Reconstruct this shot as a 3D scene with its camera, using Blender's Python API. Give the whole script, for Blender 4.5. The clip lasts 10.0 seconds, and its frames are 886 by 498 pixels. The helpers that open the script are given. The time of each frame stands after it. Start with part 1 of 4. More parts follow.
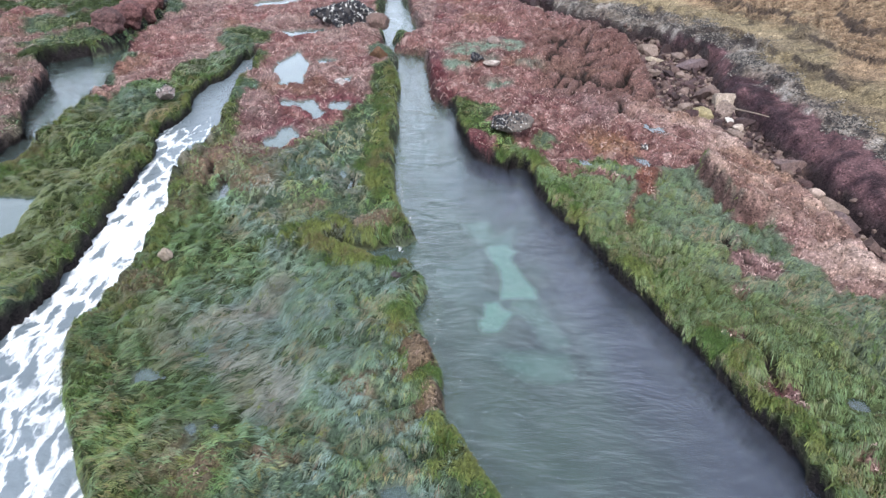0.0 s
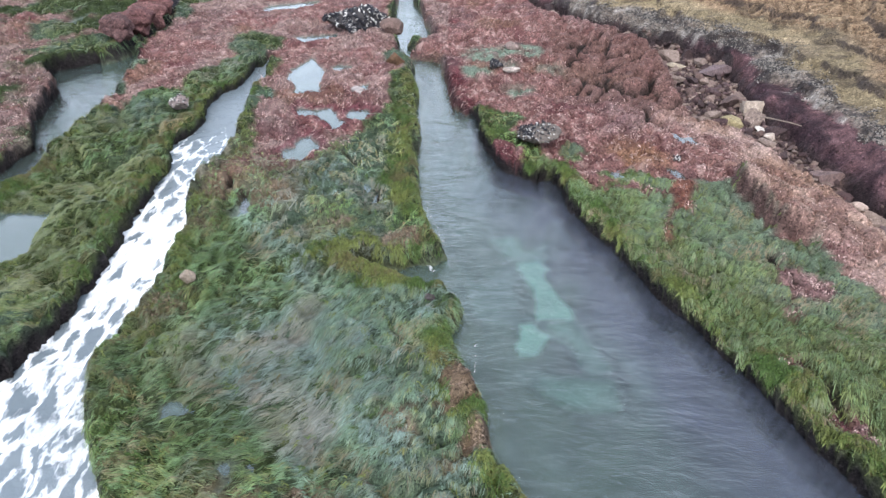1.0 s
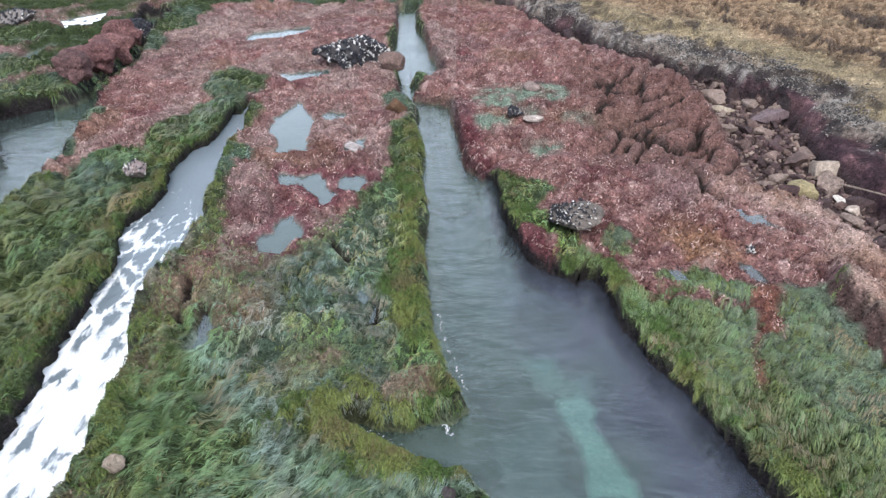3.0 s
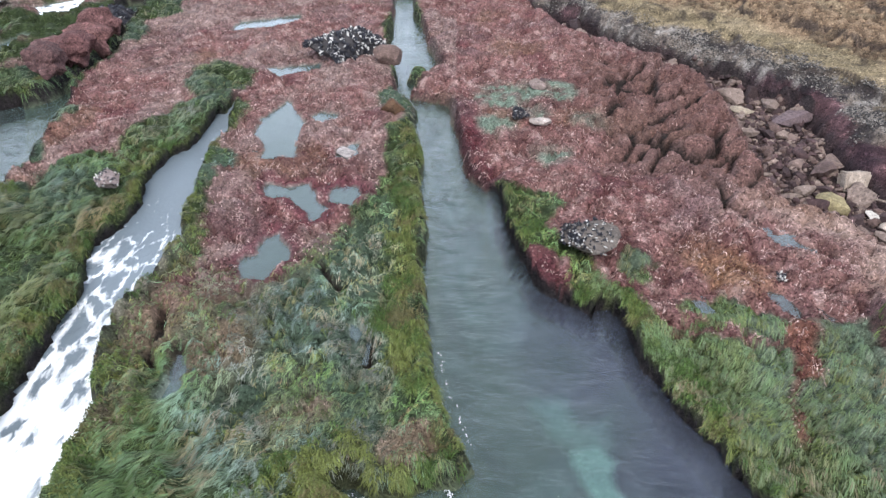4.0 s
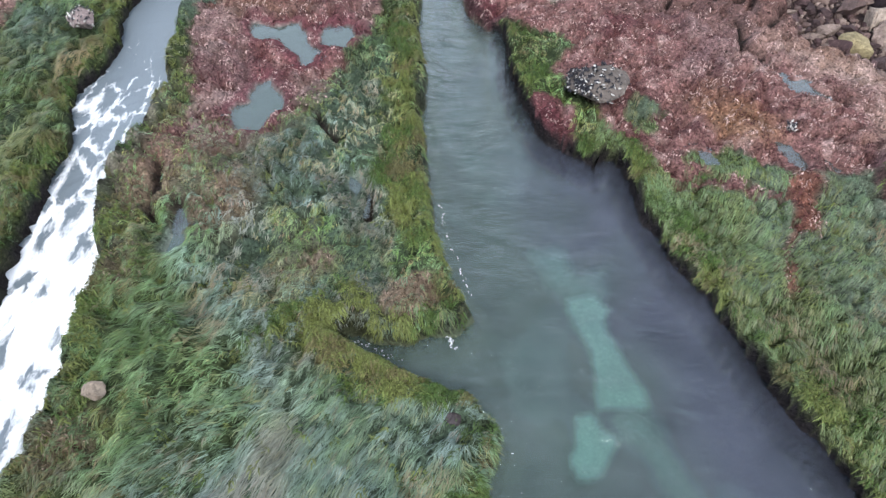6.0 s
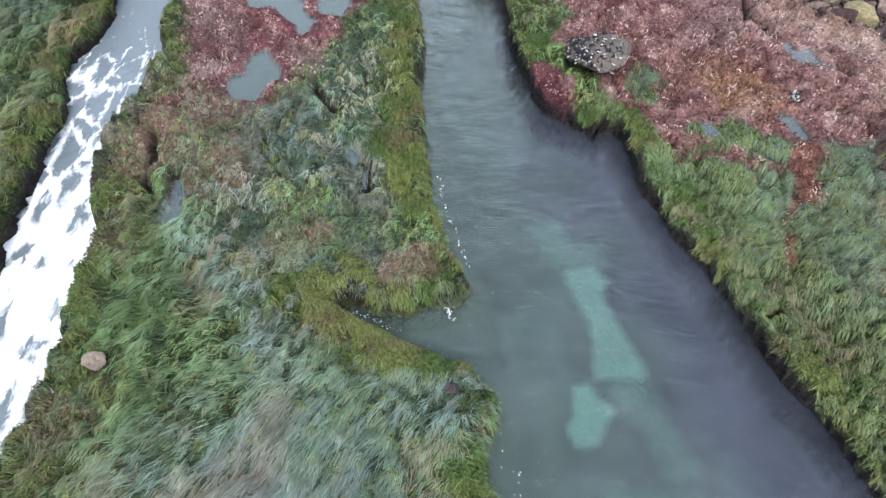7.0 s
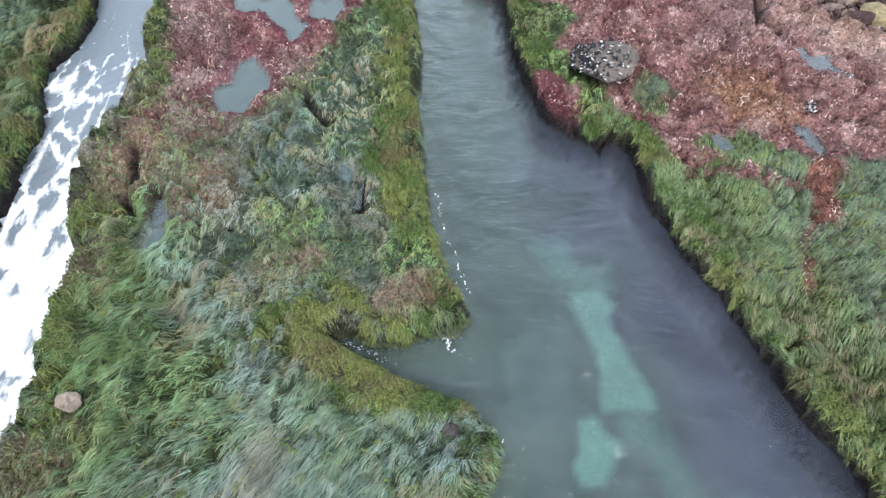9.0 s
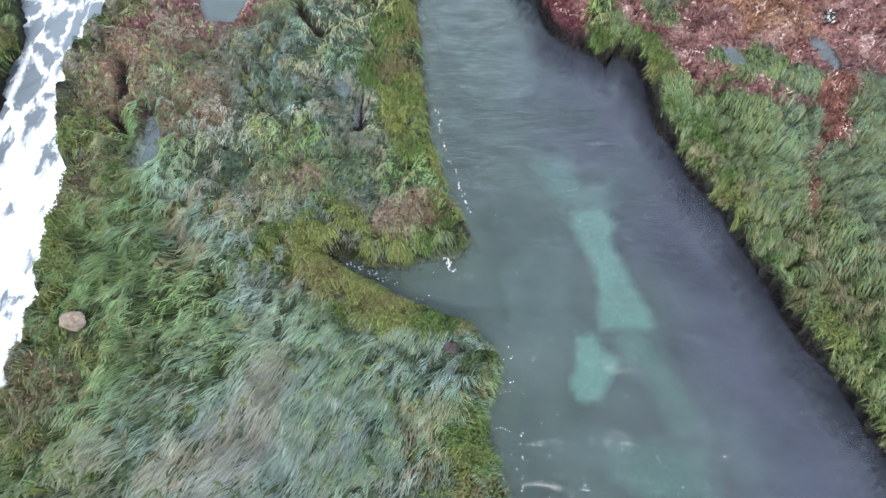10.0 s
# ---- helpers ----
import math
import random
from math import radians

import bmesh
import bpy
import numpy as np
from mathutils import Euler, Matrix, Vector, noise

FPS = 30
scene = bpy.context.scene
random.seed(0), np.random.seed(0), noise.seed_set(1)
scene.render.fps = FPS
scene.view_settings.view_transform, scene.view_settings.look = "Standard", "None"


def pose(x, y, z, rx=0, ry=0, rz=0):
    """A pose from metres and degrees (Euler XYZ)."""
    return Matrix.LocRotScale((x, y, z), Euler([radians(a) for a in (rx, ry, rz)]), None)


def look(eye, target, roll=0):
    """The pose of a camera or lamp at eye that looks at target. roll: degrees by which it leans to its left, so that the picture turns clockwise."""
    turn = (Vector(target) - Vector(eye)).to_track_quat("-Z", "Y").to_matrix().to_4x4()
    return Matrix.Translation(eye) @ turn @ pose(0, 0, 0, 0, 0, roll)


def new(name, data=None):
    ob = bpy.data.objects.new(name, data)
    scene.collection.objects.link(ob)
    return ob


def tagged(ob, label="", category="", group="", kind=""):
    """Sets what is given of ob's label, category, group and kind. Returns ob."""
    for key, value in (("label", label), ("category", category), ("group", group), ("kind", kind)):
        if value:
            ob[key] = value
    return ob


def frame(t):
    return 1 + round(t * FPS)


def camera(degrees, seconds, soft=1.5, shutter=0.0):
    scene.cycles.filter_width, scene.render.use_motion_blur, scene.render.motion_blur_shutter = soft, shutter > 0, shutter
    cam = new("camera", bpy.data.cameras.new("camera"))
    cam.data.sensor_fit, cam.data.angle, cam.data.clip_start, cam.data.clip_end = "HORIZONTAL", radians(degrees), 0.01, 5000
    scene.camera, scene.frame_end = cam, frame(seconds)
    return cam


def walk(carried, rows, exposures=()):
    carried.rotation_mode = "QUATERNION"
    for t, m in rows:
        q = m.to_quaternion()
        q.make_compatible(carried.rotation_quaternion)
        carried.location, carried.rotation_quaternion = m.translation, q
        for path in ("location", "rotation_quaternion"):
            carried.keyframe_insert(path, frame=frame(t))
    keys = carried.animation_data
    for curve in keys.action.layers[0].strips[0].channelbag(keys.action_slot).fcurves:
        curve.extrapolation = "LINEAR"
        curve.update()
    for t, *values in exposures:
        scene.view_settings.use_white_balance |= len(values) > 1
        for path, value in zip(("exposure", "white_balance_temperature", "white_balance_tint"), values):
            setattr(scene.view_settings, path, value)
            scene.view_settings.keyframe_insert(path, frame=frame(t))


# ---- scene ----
cam = camera(71.1, 10.0)
PATH = [
    (0, (1.4, -5.005, 8.5), (1.358, -3.37, 7.349), 0.4),
    (0.5, (1.105, -4.767, 8.506), (1.064, -3.132, 7.355), 0.3),
    (1, (0.582, -4.258, 8.489), (0.543, -2.622, 7.34), 0.3),
    (1.5, (0.317, -3.497, 8.501), (0.275, -1.861, 7.351), 0.2),
    (2, (0.265, -2.473, 8.537), (0.223, -0.838, 7.387), 0.1),
    (2.5, (0.204, -1.16, 8.564), (0.163, 0.475, 7.414), 0.1),
    (3, (0.09, 0.36, 8.6), (0.053, 1.996, 7.45), 0.1),
    (3.2, (0.026, 0.954, 8.64), (-0.009, 2.591, 7.491), 0.2),
    (4.3, (-0.059, 2.145, 8.589), (-0.08, 3.686, 7.314), 0.6),
    (4.5, (-0.057, 2.191, 8.605), (-0.078, 3.67, 7.259), 0.6),
    (5, (-0.107, 2.308, 8.647), (-0.12, 3.665, 7.178), 0.8),
    (5.5, (-0.132, 2.351, 8.669), (-0.139, 3.643, 7.142), 0.9),
    (7, (-0.094, 2.305, 8.599), (-0.098, 3.485, 6.984), 0.9),
    (7.5, (-0.088, 2.457, 8.565), (-0.091, 3.625, 6.941), 0.9),
    (8, (-0.106, 2.706, 8.531), (-0.105, 3.869, 6.904), 1.0),
    (8.5, (-0.106, 2.947, 8.497), (-0.105, 4.106, 6.867), 1.0),
    (9, (-0.106, 3.142, 8.451), (-0.104, 4.295, 6.816), 1.0),
    (9.5, (-0.115, 3.216, 8.398), (-0.11, 4.259, 6.692), 1.2),
    (10, (-0.154, 3.271, 8.393), (-0.14, 4.189, 6.616), 1.7),
]
EXPOSURES = [(0, 1.05), (1.5, 1.03), (3, 0.95), (4.5, 0.93), (5.5, 0.92), (7, 1.0), (8, 1.07), (9, 1.13), (10, 1.14)]
walk(cam, [(t, look(eye, target, roll)) for t, eye, target, roll in PATH], EXPOSURES)

# ---- world and light: an even overcast sky with a wide, weak sun ----
world = bpy.data.worlds.new("overcast")
scene.world = world
world.use_nodes = True
wt = world.node_tree
sky = wt.nodes.new("ShaderNodeTexSky")
sky.sky_type, sky.sun_disc = "NISHITA", False
sky.sun_elevation, sky.sun_rotation = radians(55), radians(176)
sky.air_density, sky.dust_density = 1.0, 3.0
grey = wt.nodes.new("ShaderNodeMix")
grey.data_type = "RGBA"
grey.inputs[0].default_value = 0.75
way = wt.nodes.new("ShaderNodeTexCoord")
split = wt.nodes.new("ShaderNodeSeparateXYZ")
veil = wt.nodes.new("ShaderNodeMapRange")
veil.inputs["From Min"].default_value, veil.inputs["From Max"].default_value = 0.32, 0.86
haze = wt.nodes.new("ShaderNodeMix")
haze.data_type = "RGBA"
haze.inputs[6].default_value, haze.inputs[7].default_value = (25.0, 28.5, 35.0, 1), (5.2, 6.0, 7.8, 1)
wt.links.new(way.outputs["Generated"], split.inputs[0])
wt.links.new(split.outputs[2], veil.inputs["Value"])
wt.links.new(veil.outputs[0], haze.inputs[0])
wt.links.new(haze.outputs[2], grey.inputs[7])
wt.links.new(sky.outputs[0], grey.inputs[6])
wt.links.new(grey.outputs[2], wt.nodes["Background"].inputs[0])
wt.nodes["Background"].inputs[1].default_value = 0.062
sun_lamp = bpy.data.lights.new("sun", "SUN")
sun_lamp.energy, sun_lamp.angle, sun_lamp.color = 1.8, radians(24), (1.0, 0.985, 0.985)
sun = new("sun", sun_lamp)
sun.matrix_world = look((1, -6, 20), (0, 8, 0))

# ---- small tools ----
rng = np.random.RandomState(7)
LATTICE = rng.rand(8, 256, 256)


def vnoise(x, y, size, layer=0):
    """Smooth value noise, 0 to 1, with bumps about size metres apart."""
    x, y = np.asarray(x), np.asarray(y)
    c, s = math.cos(0.5 + 1.1 * layer), math.sin(0.5 + 1.1 * layer)
    u, v = (c * x - s * y) / size + 31.7 * layer, (s * x + c * y) / size + 17.3 * layer
    i, j = np.floor(u).astype(int), np.floor(v).astype(int)
    f, g = u - i, v - j
    f, g = f * f * (3 - 2 * f), g * g * (3 - 2 * g)
    tab = LATTICE[layer % 8]
    a, b = tab[i % 256, j % 256], tab[(i + 1) % 256, j % 256]
    c, d = tab[i % 256, (j + 1) % 256], tab[(i + 1) % 256, (j + 1) % 256]
    return (a * (1 - f) + b * f) * (1 - g) + (c * (1 - f) + d * f) * g


def fbm(x, y, size, octaves=4, layer=0):
    """Noise in several octaves, about -1 to 1."""
    out, amp, total = 0.0, 1.0, 0.0
    for k in range(octaves):
        out = out + amp * (vnoise(x, y, size / 2**k, layer + k) * 2 - 1)
        total += amp
        amp *= 0.55
    return out / total


def pits(x, y, size):
    """Distance to the nearest of many scattered hollow centres, in units of their spacing."""
    i, j = np.floor(x / size).astype(int), np.floor(y / size).astype(int)
    best = np.full(np.shape(x), 9.0)
    for a in (-1, 0, 1):
        for b in (-1, 0, 1):
            cx = (i + a + LATTICE[1][(i + a) % 256, (j + b) % 256]) * size
            cy = (j + b + LATTICE[2][(i + a) % 256, (j + b) % 256]) * size
            best = np.minimum(best, np.hypot(x - cx, y - cy) / size)
    return best


def cells(x, y):
    """Blocks of a jointed rock: how far a place is from the nearest joint, and a height for each block."""
    i, j = np.floor(x).astype(int), np.floor(y).astype(int)
    first, second, lift = np.full(np.shape(x), 9.0), np.full(np.shape(x), 9.0), np.zeros(np.shape(x))
    for a in (-1, 0, 1):
        for b in (-1, 0, 1):
            p, q = (i + a) % 256, (j + b) % 256
            d = np.hypot(x - i - a - 0.15 - 0.7 * LATTICE[3][p, q], y - j - b - 0.15 - 0.7 * LATTICE[4][p, q])
            second = np.minimum(second, np.maximum(first, d))
            lift = np.where(d < first, LATTICE[5][p, q] + 0.5 * (LATTICE[6][p, q] - 0.5) * (x - i - a), lift)
            first = np.minimum(first, d)
    return second - first, lift


def smooth(a, b, v):
    t = np.clip((v - a) / (b - a), 0, 1)
    return t * t * (3 - 2 * t)


def seg_dist(x, y, a, b):
    dx, dy = b[0] - a[0], b[1] - a[1]
    t = np.clip(((x - a[0]) * dx + (y - a[1]) * dy) / (dx * dx + dy * dy + 1e-12), 0, 1)
    return np.hypot(x - a[0] - t * dx, y - a[1] - t * dy)


def line_dist(x, y, line):
    return np.min([seg_dist(x, y, a, b) for a, b in zip(line, line[1:])], axis=0)


def outline(x, y, poly):
    """Signed distance to a closed outline: negative inside."""
    d, inside = np.full(np.shape(x), 1e9), np.zeros(np.shape(x), bool)
    for (ax, ay), (bx, by) in zip(poly, poly[1:] + poly[:1]):
        d = np.minimum(d, seg_dist(x, y, (ax, ay), (bx, by)))
        if ay != by:
            inside ^= ((ay > y) != (by > y)) & (x < (bx - ax) * (y - ay) / (by - ay) + ax)
    return np.where(inside, -d, d)


def pairs(text):
    return [tuple(float(v) for v in p.split(",")) for p in text.split()]


def mesh_of(name, verts, faces, mat, tint=None, smooth_shade=True, extra=None):
    """A mesh from arrays; faces all of one size; tint: a colour for each vertex."""
    me = bpy.data.meshes.new(name)
    verts, faces = np.asarray(verts, np.float32), np.asarray(faces, np.int32)
    n = faces.shape[1]
    me.vertices.add(len(verts))
    me.vertices.foreach_set("co", verts.ravel())
    me.loops.add(faces.size)
    me.loops.foreach_set("vertex_index", faces.ravel())
    me.polygons.add(len(faces))
    me.polygons.foreach_set("loop_start", np.arange(0, faces.size, n, dtype=np.int32))
    me.polygons.foreach_set("loop_total", np.full(len(faces), n, np.int32))
    me.polygons.foreach_set("use_smooth", np.full(len(faces), smooth_shade))
    if tint is not None:
        col = me.color_attributes.new("tint", "FLOAT_COLOR", "POINT")
        rgba = np.ones((len(verts), 4), np.float32)
        rgba[:, : tint.shape[-1]] = tint
        col.data.foreach_set("color", rgba.ravel())
    if extra is not None:
        att = me.attributes.new("cover", "FLOAT", "POINT")
        att.data.foreach_set("value", np.asarray(extra, np.float32).ravel())
    me.update(calc_edges=True)
    me.materials.append(mat)
    return me


def grid_faces(nx, ny):
    i = np.arange((nx - 1) * (ny - 1))
    a = i // (nx - 1) * nx + i % (nx - 1)
    return np.stack([a, a + 1, a + nx + 1, a + nx], 1)


def part(name, me, parent, label=""):
    ob = new(name, me)
    ob.parent = parent
    return tagged(ob, label)


# ---- materials ----
def material(name):
    m = bpy.data.materials.new(name)
    m.use_nodes = True
    return m, m.node_tree.nodes, m.node_tree.links, m.node_tree.nodes["Principled BSDF"]


def add(nodes, kind, **values):
    n = nodes.new("ShaderNode" + kind)
    for key, value in values.items():
        n.inputs[key].default_value = value
    return n


def mottled(name, source, rough=0.6, spread=0.5, grain=18.0, blotch=1.5, bump=0.5, bump_grain=30.0, spec=0.5, lo=0.6, hi=1.4, fleck=12.0, dark=0.6, light=1.5):
    """A surface whose colour comes from source (a colour, or None for the mesh's tint), varied at two scales, with a fine relief."""
    m, nodes, links, bsdf = material(name)
    coord = nodes.new("ShaderNodeNewGeometry")
    if source is None:
        base = nodes.new("ShaderNodeAttribute")
        base.attribute_name = "tint"
        col = base.outputs[0]
    else:
        base = nodes.new("ShaderNodeRGB")
        base.outputs[0].default_value = (*source, 1)
        col = base.outputs[0]
    fine = add(nodes, "TexNoise", Scale=grain, Detail=6.0, Roughness=0.7)
    wide = add(nodes, "TexNoise", Scale=blotch, Detail=4.0, Roughness=0.6)
    relief = add(nodes, "TexNoise", Scale=bump_grain, Detail=8.0, Roughness=0.75)
    for n in (fine, wide, relief):
        links.new(coord.outputs["Position"], n.inputs["Vector"])
    both = nodes.new("ShaderNodeMath")
    both.operation = "ADD"
    links.new(fine.outputs[0], both.inputs[0])
    links.new(wide.outputs[0], both.inputs[1])
    ramp = add(nodes, "MapRange")
    for key, v in (("From Min", lo), ("From Max", hi), ("To Min", 1 - spread), ("To Max", 1 + spread)):
        ramp.inputs[key].default_value = v
    links.new(both.outputs[0], ramp.inputs["Value"])
    speck = add(nodes, "TexNoise", Scale=fleck, Detail=3.0, Roughness=0.6, Distortion=0.8)
    links.new(coord.outputs["Position"], speck.inputs["Vector"])
    chips = nodes.new("ShaderNodeValToRGB")
    chips.color_ramp.elements[0].position, chips.color_ramp.elements[0].color = 0.36, (dark, dark, dark, 1)
    chips.color_ramp.elements[1].position, chips.color_ramp.elements[1].color = 0.66, (light, light, light, 1)
    for place in (0.44, 0.56):
        chips.color_ramp.elements.new(place).color = (1, 1, 1, 1)
    links.new(speck.outputs[0], chips.inputs[0])
    product = nodes.new("ShaderNodeMath")
    product.operation = "MULTIPLY"
    links.new(ramp.outputs[0], product.inputs[0])
    links.new(chips.outputs[0], product.inputs[1])
    if source is None:
        calm = nodes.new("ShaderNodeMix")
        calm.inputs[2].default_value = 1.0
        links.new(base.outputs["Alpha"], calm.inputs[0])
        links.new(product.outputs[0], calm.inputs[3])
        product = calm
    times = nodes.new("ShaderNodeVectorMath")
    times.operation = "SCALE"
    links.new(col, times.inputs[0])
    links.new(product.outputs[0], times.inputs["Scale"])
    links.new(times.outputs[0], bsdf.inputs["Base Color"])
    bsdf.inputs["Roughness"].default_value = rough
    bsdf.inputs["Specular IOR Level"].default_value = spec
    b = add(nodes, "Bump", Strength=bump, Distance=0.04)
    links.new(relief.outputs[0], b.inputs["Height"])
    links.new(b.outputs[0], bsdf.inputs["Normal"])
    return m


def blade_material(name, rough, spread, spec=0.5):
    """Weed: the mesh's tint, a little different from blade to blade, wet."""
    m, nodes, links, bsdf = material(name)
    base = nodes.new("ShaderNodeAttribute")
    base.attribute_name = "tint"
    geo = nodes.new("ShaderNodeNewGeometry")
    ramp = add(nodes, "MapRange")
    ramp.inputs["To Min"].default_value, ramp.inputs["To Max"].default_value = 1 - spread, 1 + spread
    links.new(geo.outputs["Random Per Island"], ramp.inputs["Value"])
    times = nodes.new("ShaderNodeVectorMath")
    times.operation = "SCALE"
    links.new(base.outputs[0], times.inputs[0])
    links.new(ramp.outputs[0], times.inputs["Scale"])
    links.new(times.outputs[0], bsdf.inputs["Base Color"])
    bsdf.inputs["Roughness"].default_value = rough
    bsdf.inputs["Specular IOR Level"].default_value = spec
    return m


def water_material(name, murk, clear, ripple, size, tinted=False):
    """Water: part clear, part clouded by fine silt, with a mirror-like skin and ripples."""
    m, nodes, links, bsdf = material(name)
    nodes.remove(bsdf)
    out = nodes["Material Output"]
    geo = nodes.new("ShaderNodeNewGeometry")
    wave = add(nodes, "TexNoise", Scale=size, Detail=5.0, Roughness=0.55, Distortion=0.6)
    stretch = nodes.new("ShaderNodeVectorMath")
    stretch.operation = "MULTIPLY"
    stretch.inputs[1].default_value = (0.65, 1.35, 1.0)
    links.new(geo.outputs["Position"], stretch.inputs[0])
    links.new(stretch.outputs[0], wave.inputs["Vector"])
    small = add(nodes, "TexNoise", Scale=size * 4.5, Detail=3.0, Roughness=0.5, Distortion=0.4)
    links.new(stretch.outputs[0], small.inputs["Vector"])
    both = nodes.new("ShaderNodeMath")
    both.operation = "MULTIPLY_ADD"
    both.inputs[1].default_value = 0.3
    links.new(small.outputs[0], both.inputs[0])
    links.new(wave.outputs[0], both.inputs[2])
    b = add(nodes, "Bump", Strength=ripple, Distance=0.06)
    links.new(both.outputs[0], b.inputs["Height"])
    silt = add(nodes, "TexNoise", Scale=0.9, Detail=4.0, Roughness=0.55, Distortion=0.2)
    links.new(geo.outputs["Position"], silt.inputs["Vector"])
    amount = add(nodes, "MapRange")
    for key, v in (("From Min", 0.3), ("From Max", 0.7), ("To Min", 1 - clear - 0.1), ("To Max", 1 - clear + 0.1)):
        amount.inputs[key].default_value = v
    links.new(silt.outputs[0], amount.inputs["Value"])
    see = add(nodes, "BsdfTransparent", Color=(0.72, 0.93, 0.9, 1))
    cloud = add(nodes, "BsdfDiffuse", Color=(*murk, 1))
    if tinted:
        base = nodes.new("ShaderNodeAttribute")
        base.attribute_name = "tint"
        links.new(base.outputs[0], cloud.inputs[0])
    body, skin = nodes.new("ShaderNodeMixShader"), nodes.new("ShaderNodeMixShader")
    gloss = add(nodes, "BsdfGlossy", Color=(1, 1, 1, 1), Roughness=0.09)
    fres = add(nodes, "Fresnel", IOR=1.6)
    links.new(b.outputs[0], gloss.inputs["Normal"])
    links.new(b.outputs[0], fres.inputs["Normal"])
    links.new(amount.outputs[0], body.inputs[0])
    links.new(see.outputs[0], body.inputs[1])
    links.new(cloud.outputs[0], body.inputs[2])
    links.new(fres.outputs[0], skin.inputs[0])
    links.new(body.outputs[0], skin.inputs[1])
    links.new(gloss.outputs[0], skin.inputs[2])
    links.new(skin.outputs[0], out.inputs["Surface"])
    return m


def foam_material(name):
    """Surf: white froth where the mesh's cover says so, broken into lace, over grey water."""
    m, nodes, links, bsdf = material(name)
    geo = nodes.new("ShaderNodeNewGeometry")
    cover = nodes.new("ShaderNodeAttribute")
    cover.attribute_name = "cover"
    flow = nodes.new("ShaderNodeVectorMath")
    flow.operation = "MULTIPLY"
    flow.inputs[1].default_value = (1.25, 0.6, 0.0)
    links.new(geo.outputs["Position"], flow.inputs[0])
    eddy = add(nodes, "TexNoise", Scale=1.6, Detail=4.0, Roughness=0.6)
    links.new(flow.outputs[0], eddy.inputs["Vector"])
    drift = nodes.new("ShaderNodeVectorMath")
    drift.operation = "MULTIPLY_ADD"
    drift.inputs[1].default_value = (0.6, 0.6, 0.0)
    links.new(eddy.outputs["Color"], drift.inputs[0])
    links.new(flow.outputs[0], drift.inputs[2])
    last = cover.outputs["Fac"]
    for scale, weight in ((1.7, -1.8), (5.0, -0.5)):
        web = add(nodes, "TexVoronoi", Scale=scale)
        web.feature = "DISTANCE_TO_EDGE"
        links.new(drift.outputs[0], web.inputs["Vector"])
        lift = nodes.new("ShaderNodeMath")
        lift.operation = "MULTIPLY_ADD"
        lift.inputs[1].default_value = weight
        links.new(web.outputs["Distance"], lift.inputs[0])
        links.new(last, lift.inputs[2])
        last = lift.outputs[0]
    spray = add(nodes, "TexNoise", Scale=5.0, Detail=6.0, Roughness=0.65)
    links.new(drift.outputs[0], spray.inputs["Vector"])
    torn = nodes.new("ShaderNodeMath")
    torn.operation = "MULTIPLY_ADD"
    torn.inputs[1].default_value = 0.9
    links.new(spray.outputs[0], torn.inputs[0])
    links.new(last, torn.inputs[2])
    last = torn.outputs[0]
    edge = add(nodes, "MapRange")
    for key, v in (("From Min", 0.37), ("From Max", 0.66)):
        edge.inputs[key].default_value = v
    links.new(last, edge.inputs["Value"])
    mix = nodes.new("ShaderNodeMix")
    mix.data_type = "RGBA"
    mix.inputs[6].default_value = (0.15, 0.18, 0.2, 1)
    mix.inputs[7].default_value = (0.86, 0.88, 0.89, 1)
    links.new(edge.outputs[0], mix.inputs[0])
    links.new(mix.outputs[2], bsdf.inputs["Base Color"])
    rough = add(nodes, "MapRange")
    rough.inputs["To Min"].default_value, rough.inputs["To Max"].default_value = 0.08, 0.7
    links.new(edge.outputs[0], rough.inputs["Value"])
    links.new(rough.outputs[0], bsdf.inputs["Roughness"])
    fizz = add(nodes, "TexNoise", Scale=9.0, Detail=7.0, Roughness=0.7)
    links.new(geo.outputs["Position"], fizz.inputs["Vector"])
    b = add(nodes, "Bump", Strength=0.6, Distance=0.06)
    links.new(fizz.outputs[0], b.inputs["Height"])
    links.new(b.outputs[0], bsdf.inputs["Normal"])
    return m


MAT_GROUND = mottled("shore_rock", None, rough=0.8, spread=0.5, grain=24.0, blotch=2.6, bump=1.0, bump_grain=13.0, lo=0.75, hi=1.25, spec=0.08, fleck=15.0, dark=0.28, light=2.1)
MAT_BOULDER = mottled("boulder_rock", None, rough=0.8, spec=0.2, spread=0.5, grain=9.0, blotch=2.0, bump=0.9, bump_grain=12.0)
MAT_MUSSEL = mottled("mussel_shell", None, rough=0.5, spec=0.25, spread=0.3, grain=40.0)
MAT_GRASS = blade_material("seagrass_blade", 0.42, 0.24, 0.32)
MAT_LETTUCE = blade_material("sea_lettuce_leaf", 0.5, 0.3, 0.15)
MAT_TURF = blade_material("red_turf_frond", 0.6, 0.5, 0.08)
MAT_WATER = water_material("channel_water", (0.13, 0.165, 0.178), 0.72, 0.95, 2.2, True)
MAT_POOL = water_material("pool_water", (0.15, 0.18, 0.185), 0.72, 0.12, 4.0)
MAT_FOAM = foam_material("surf_foam")
MAT_FROTH = mottled("froth", (0.72, 0.75, 0.76), rough=0.7, spread=0.15, grain=30.0, bump=0.3, dark=0.85, light=1.1)

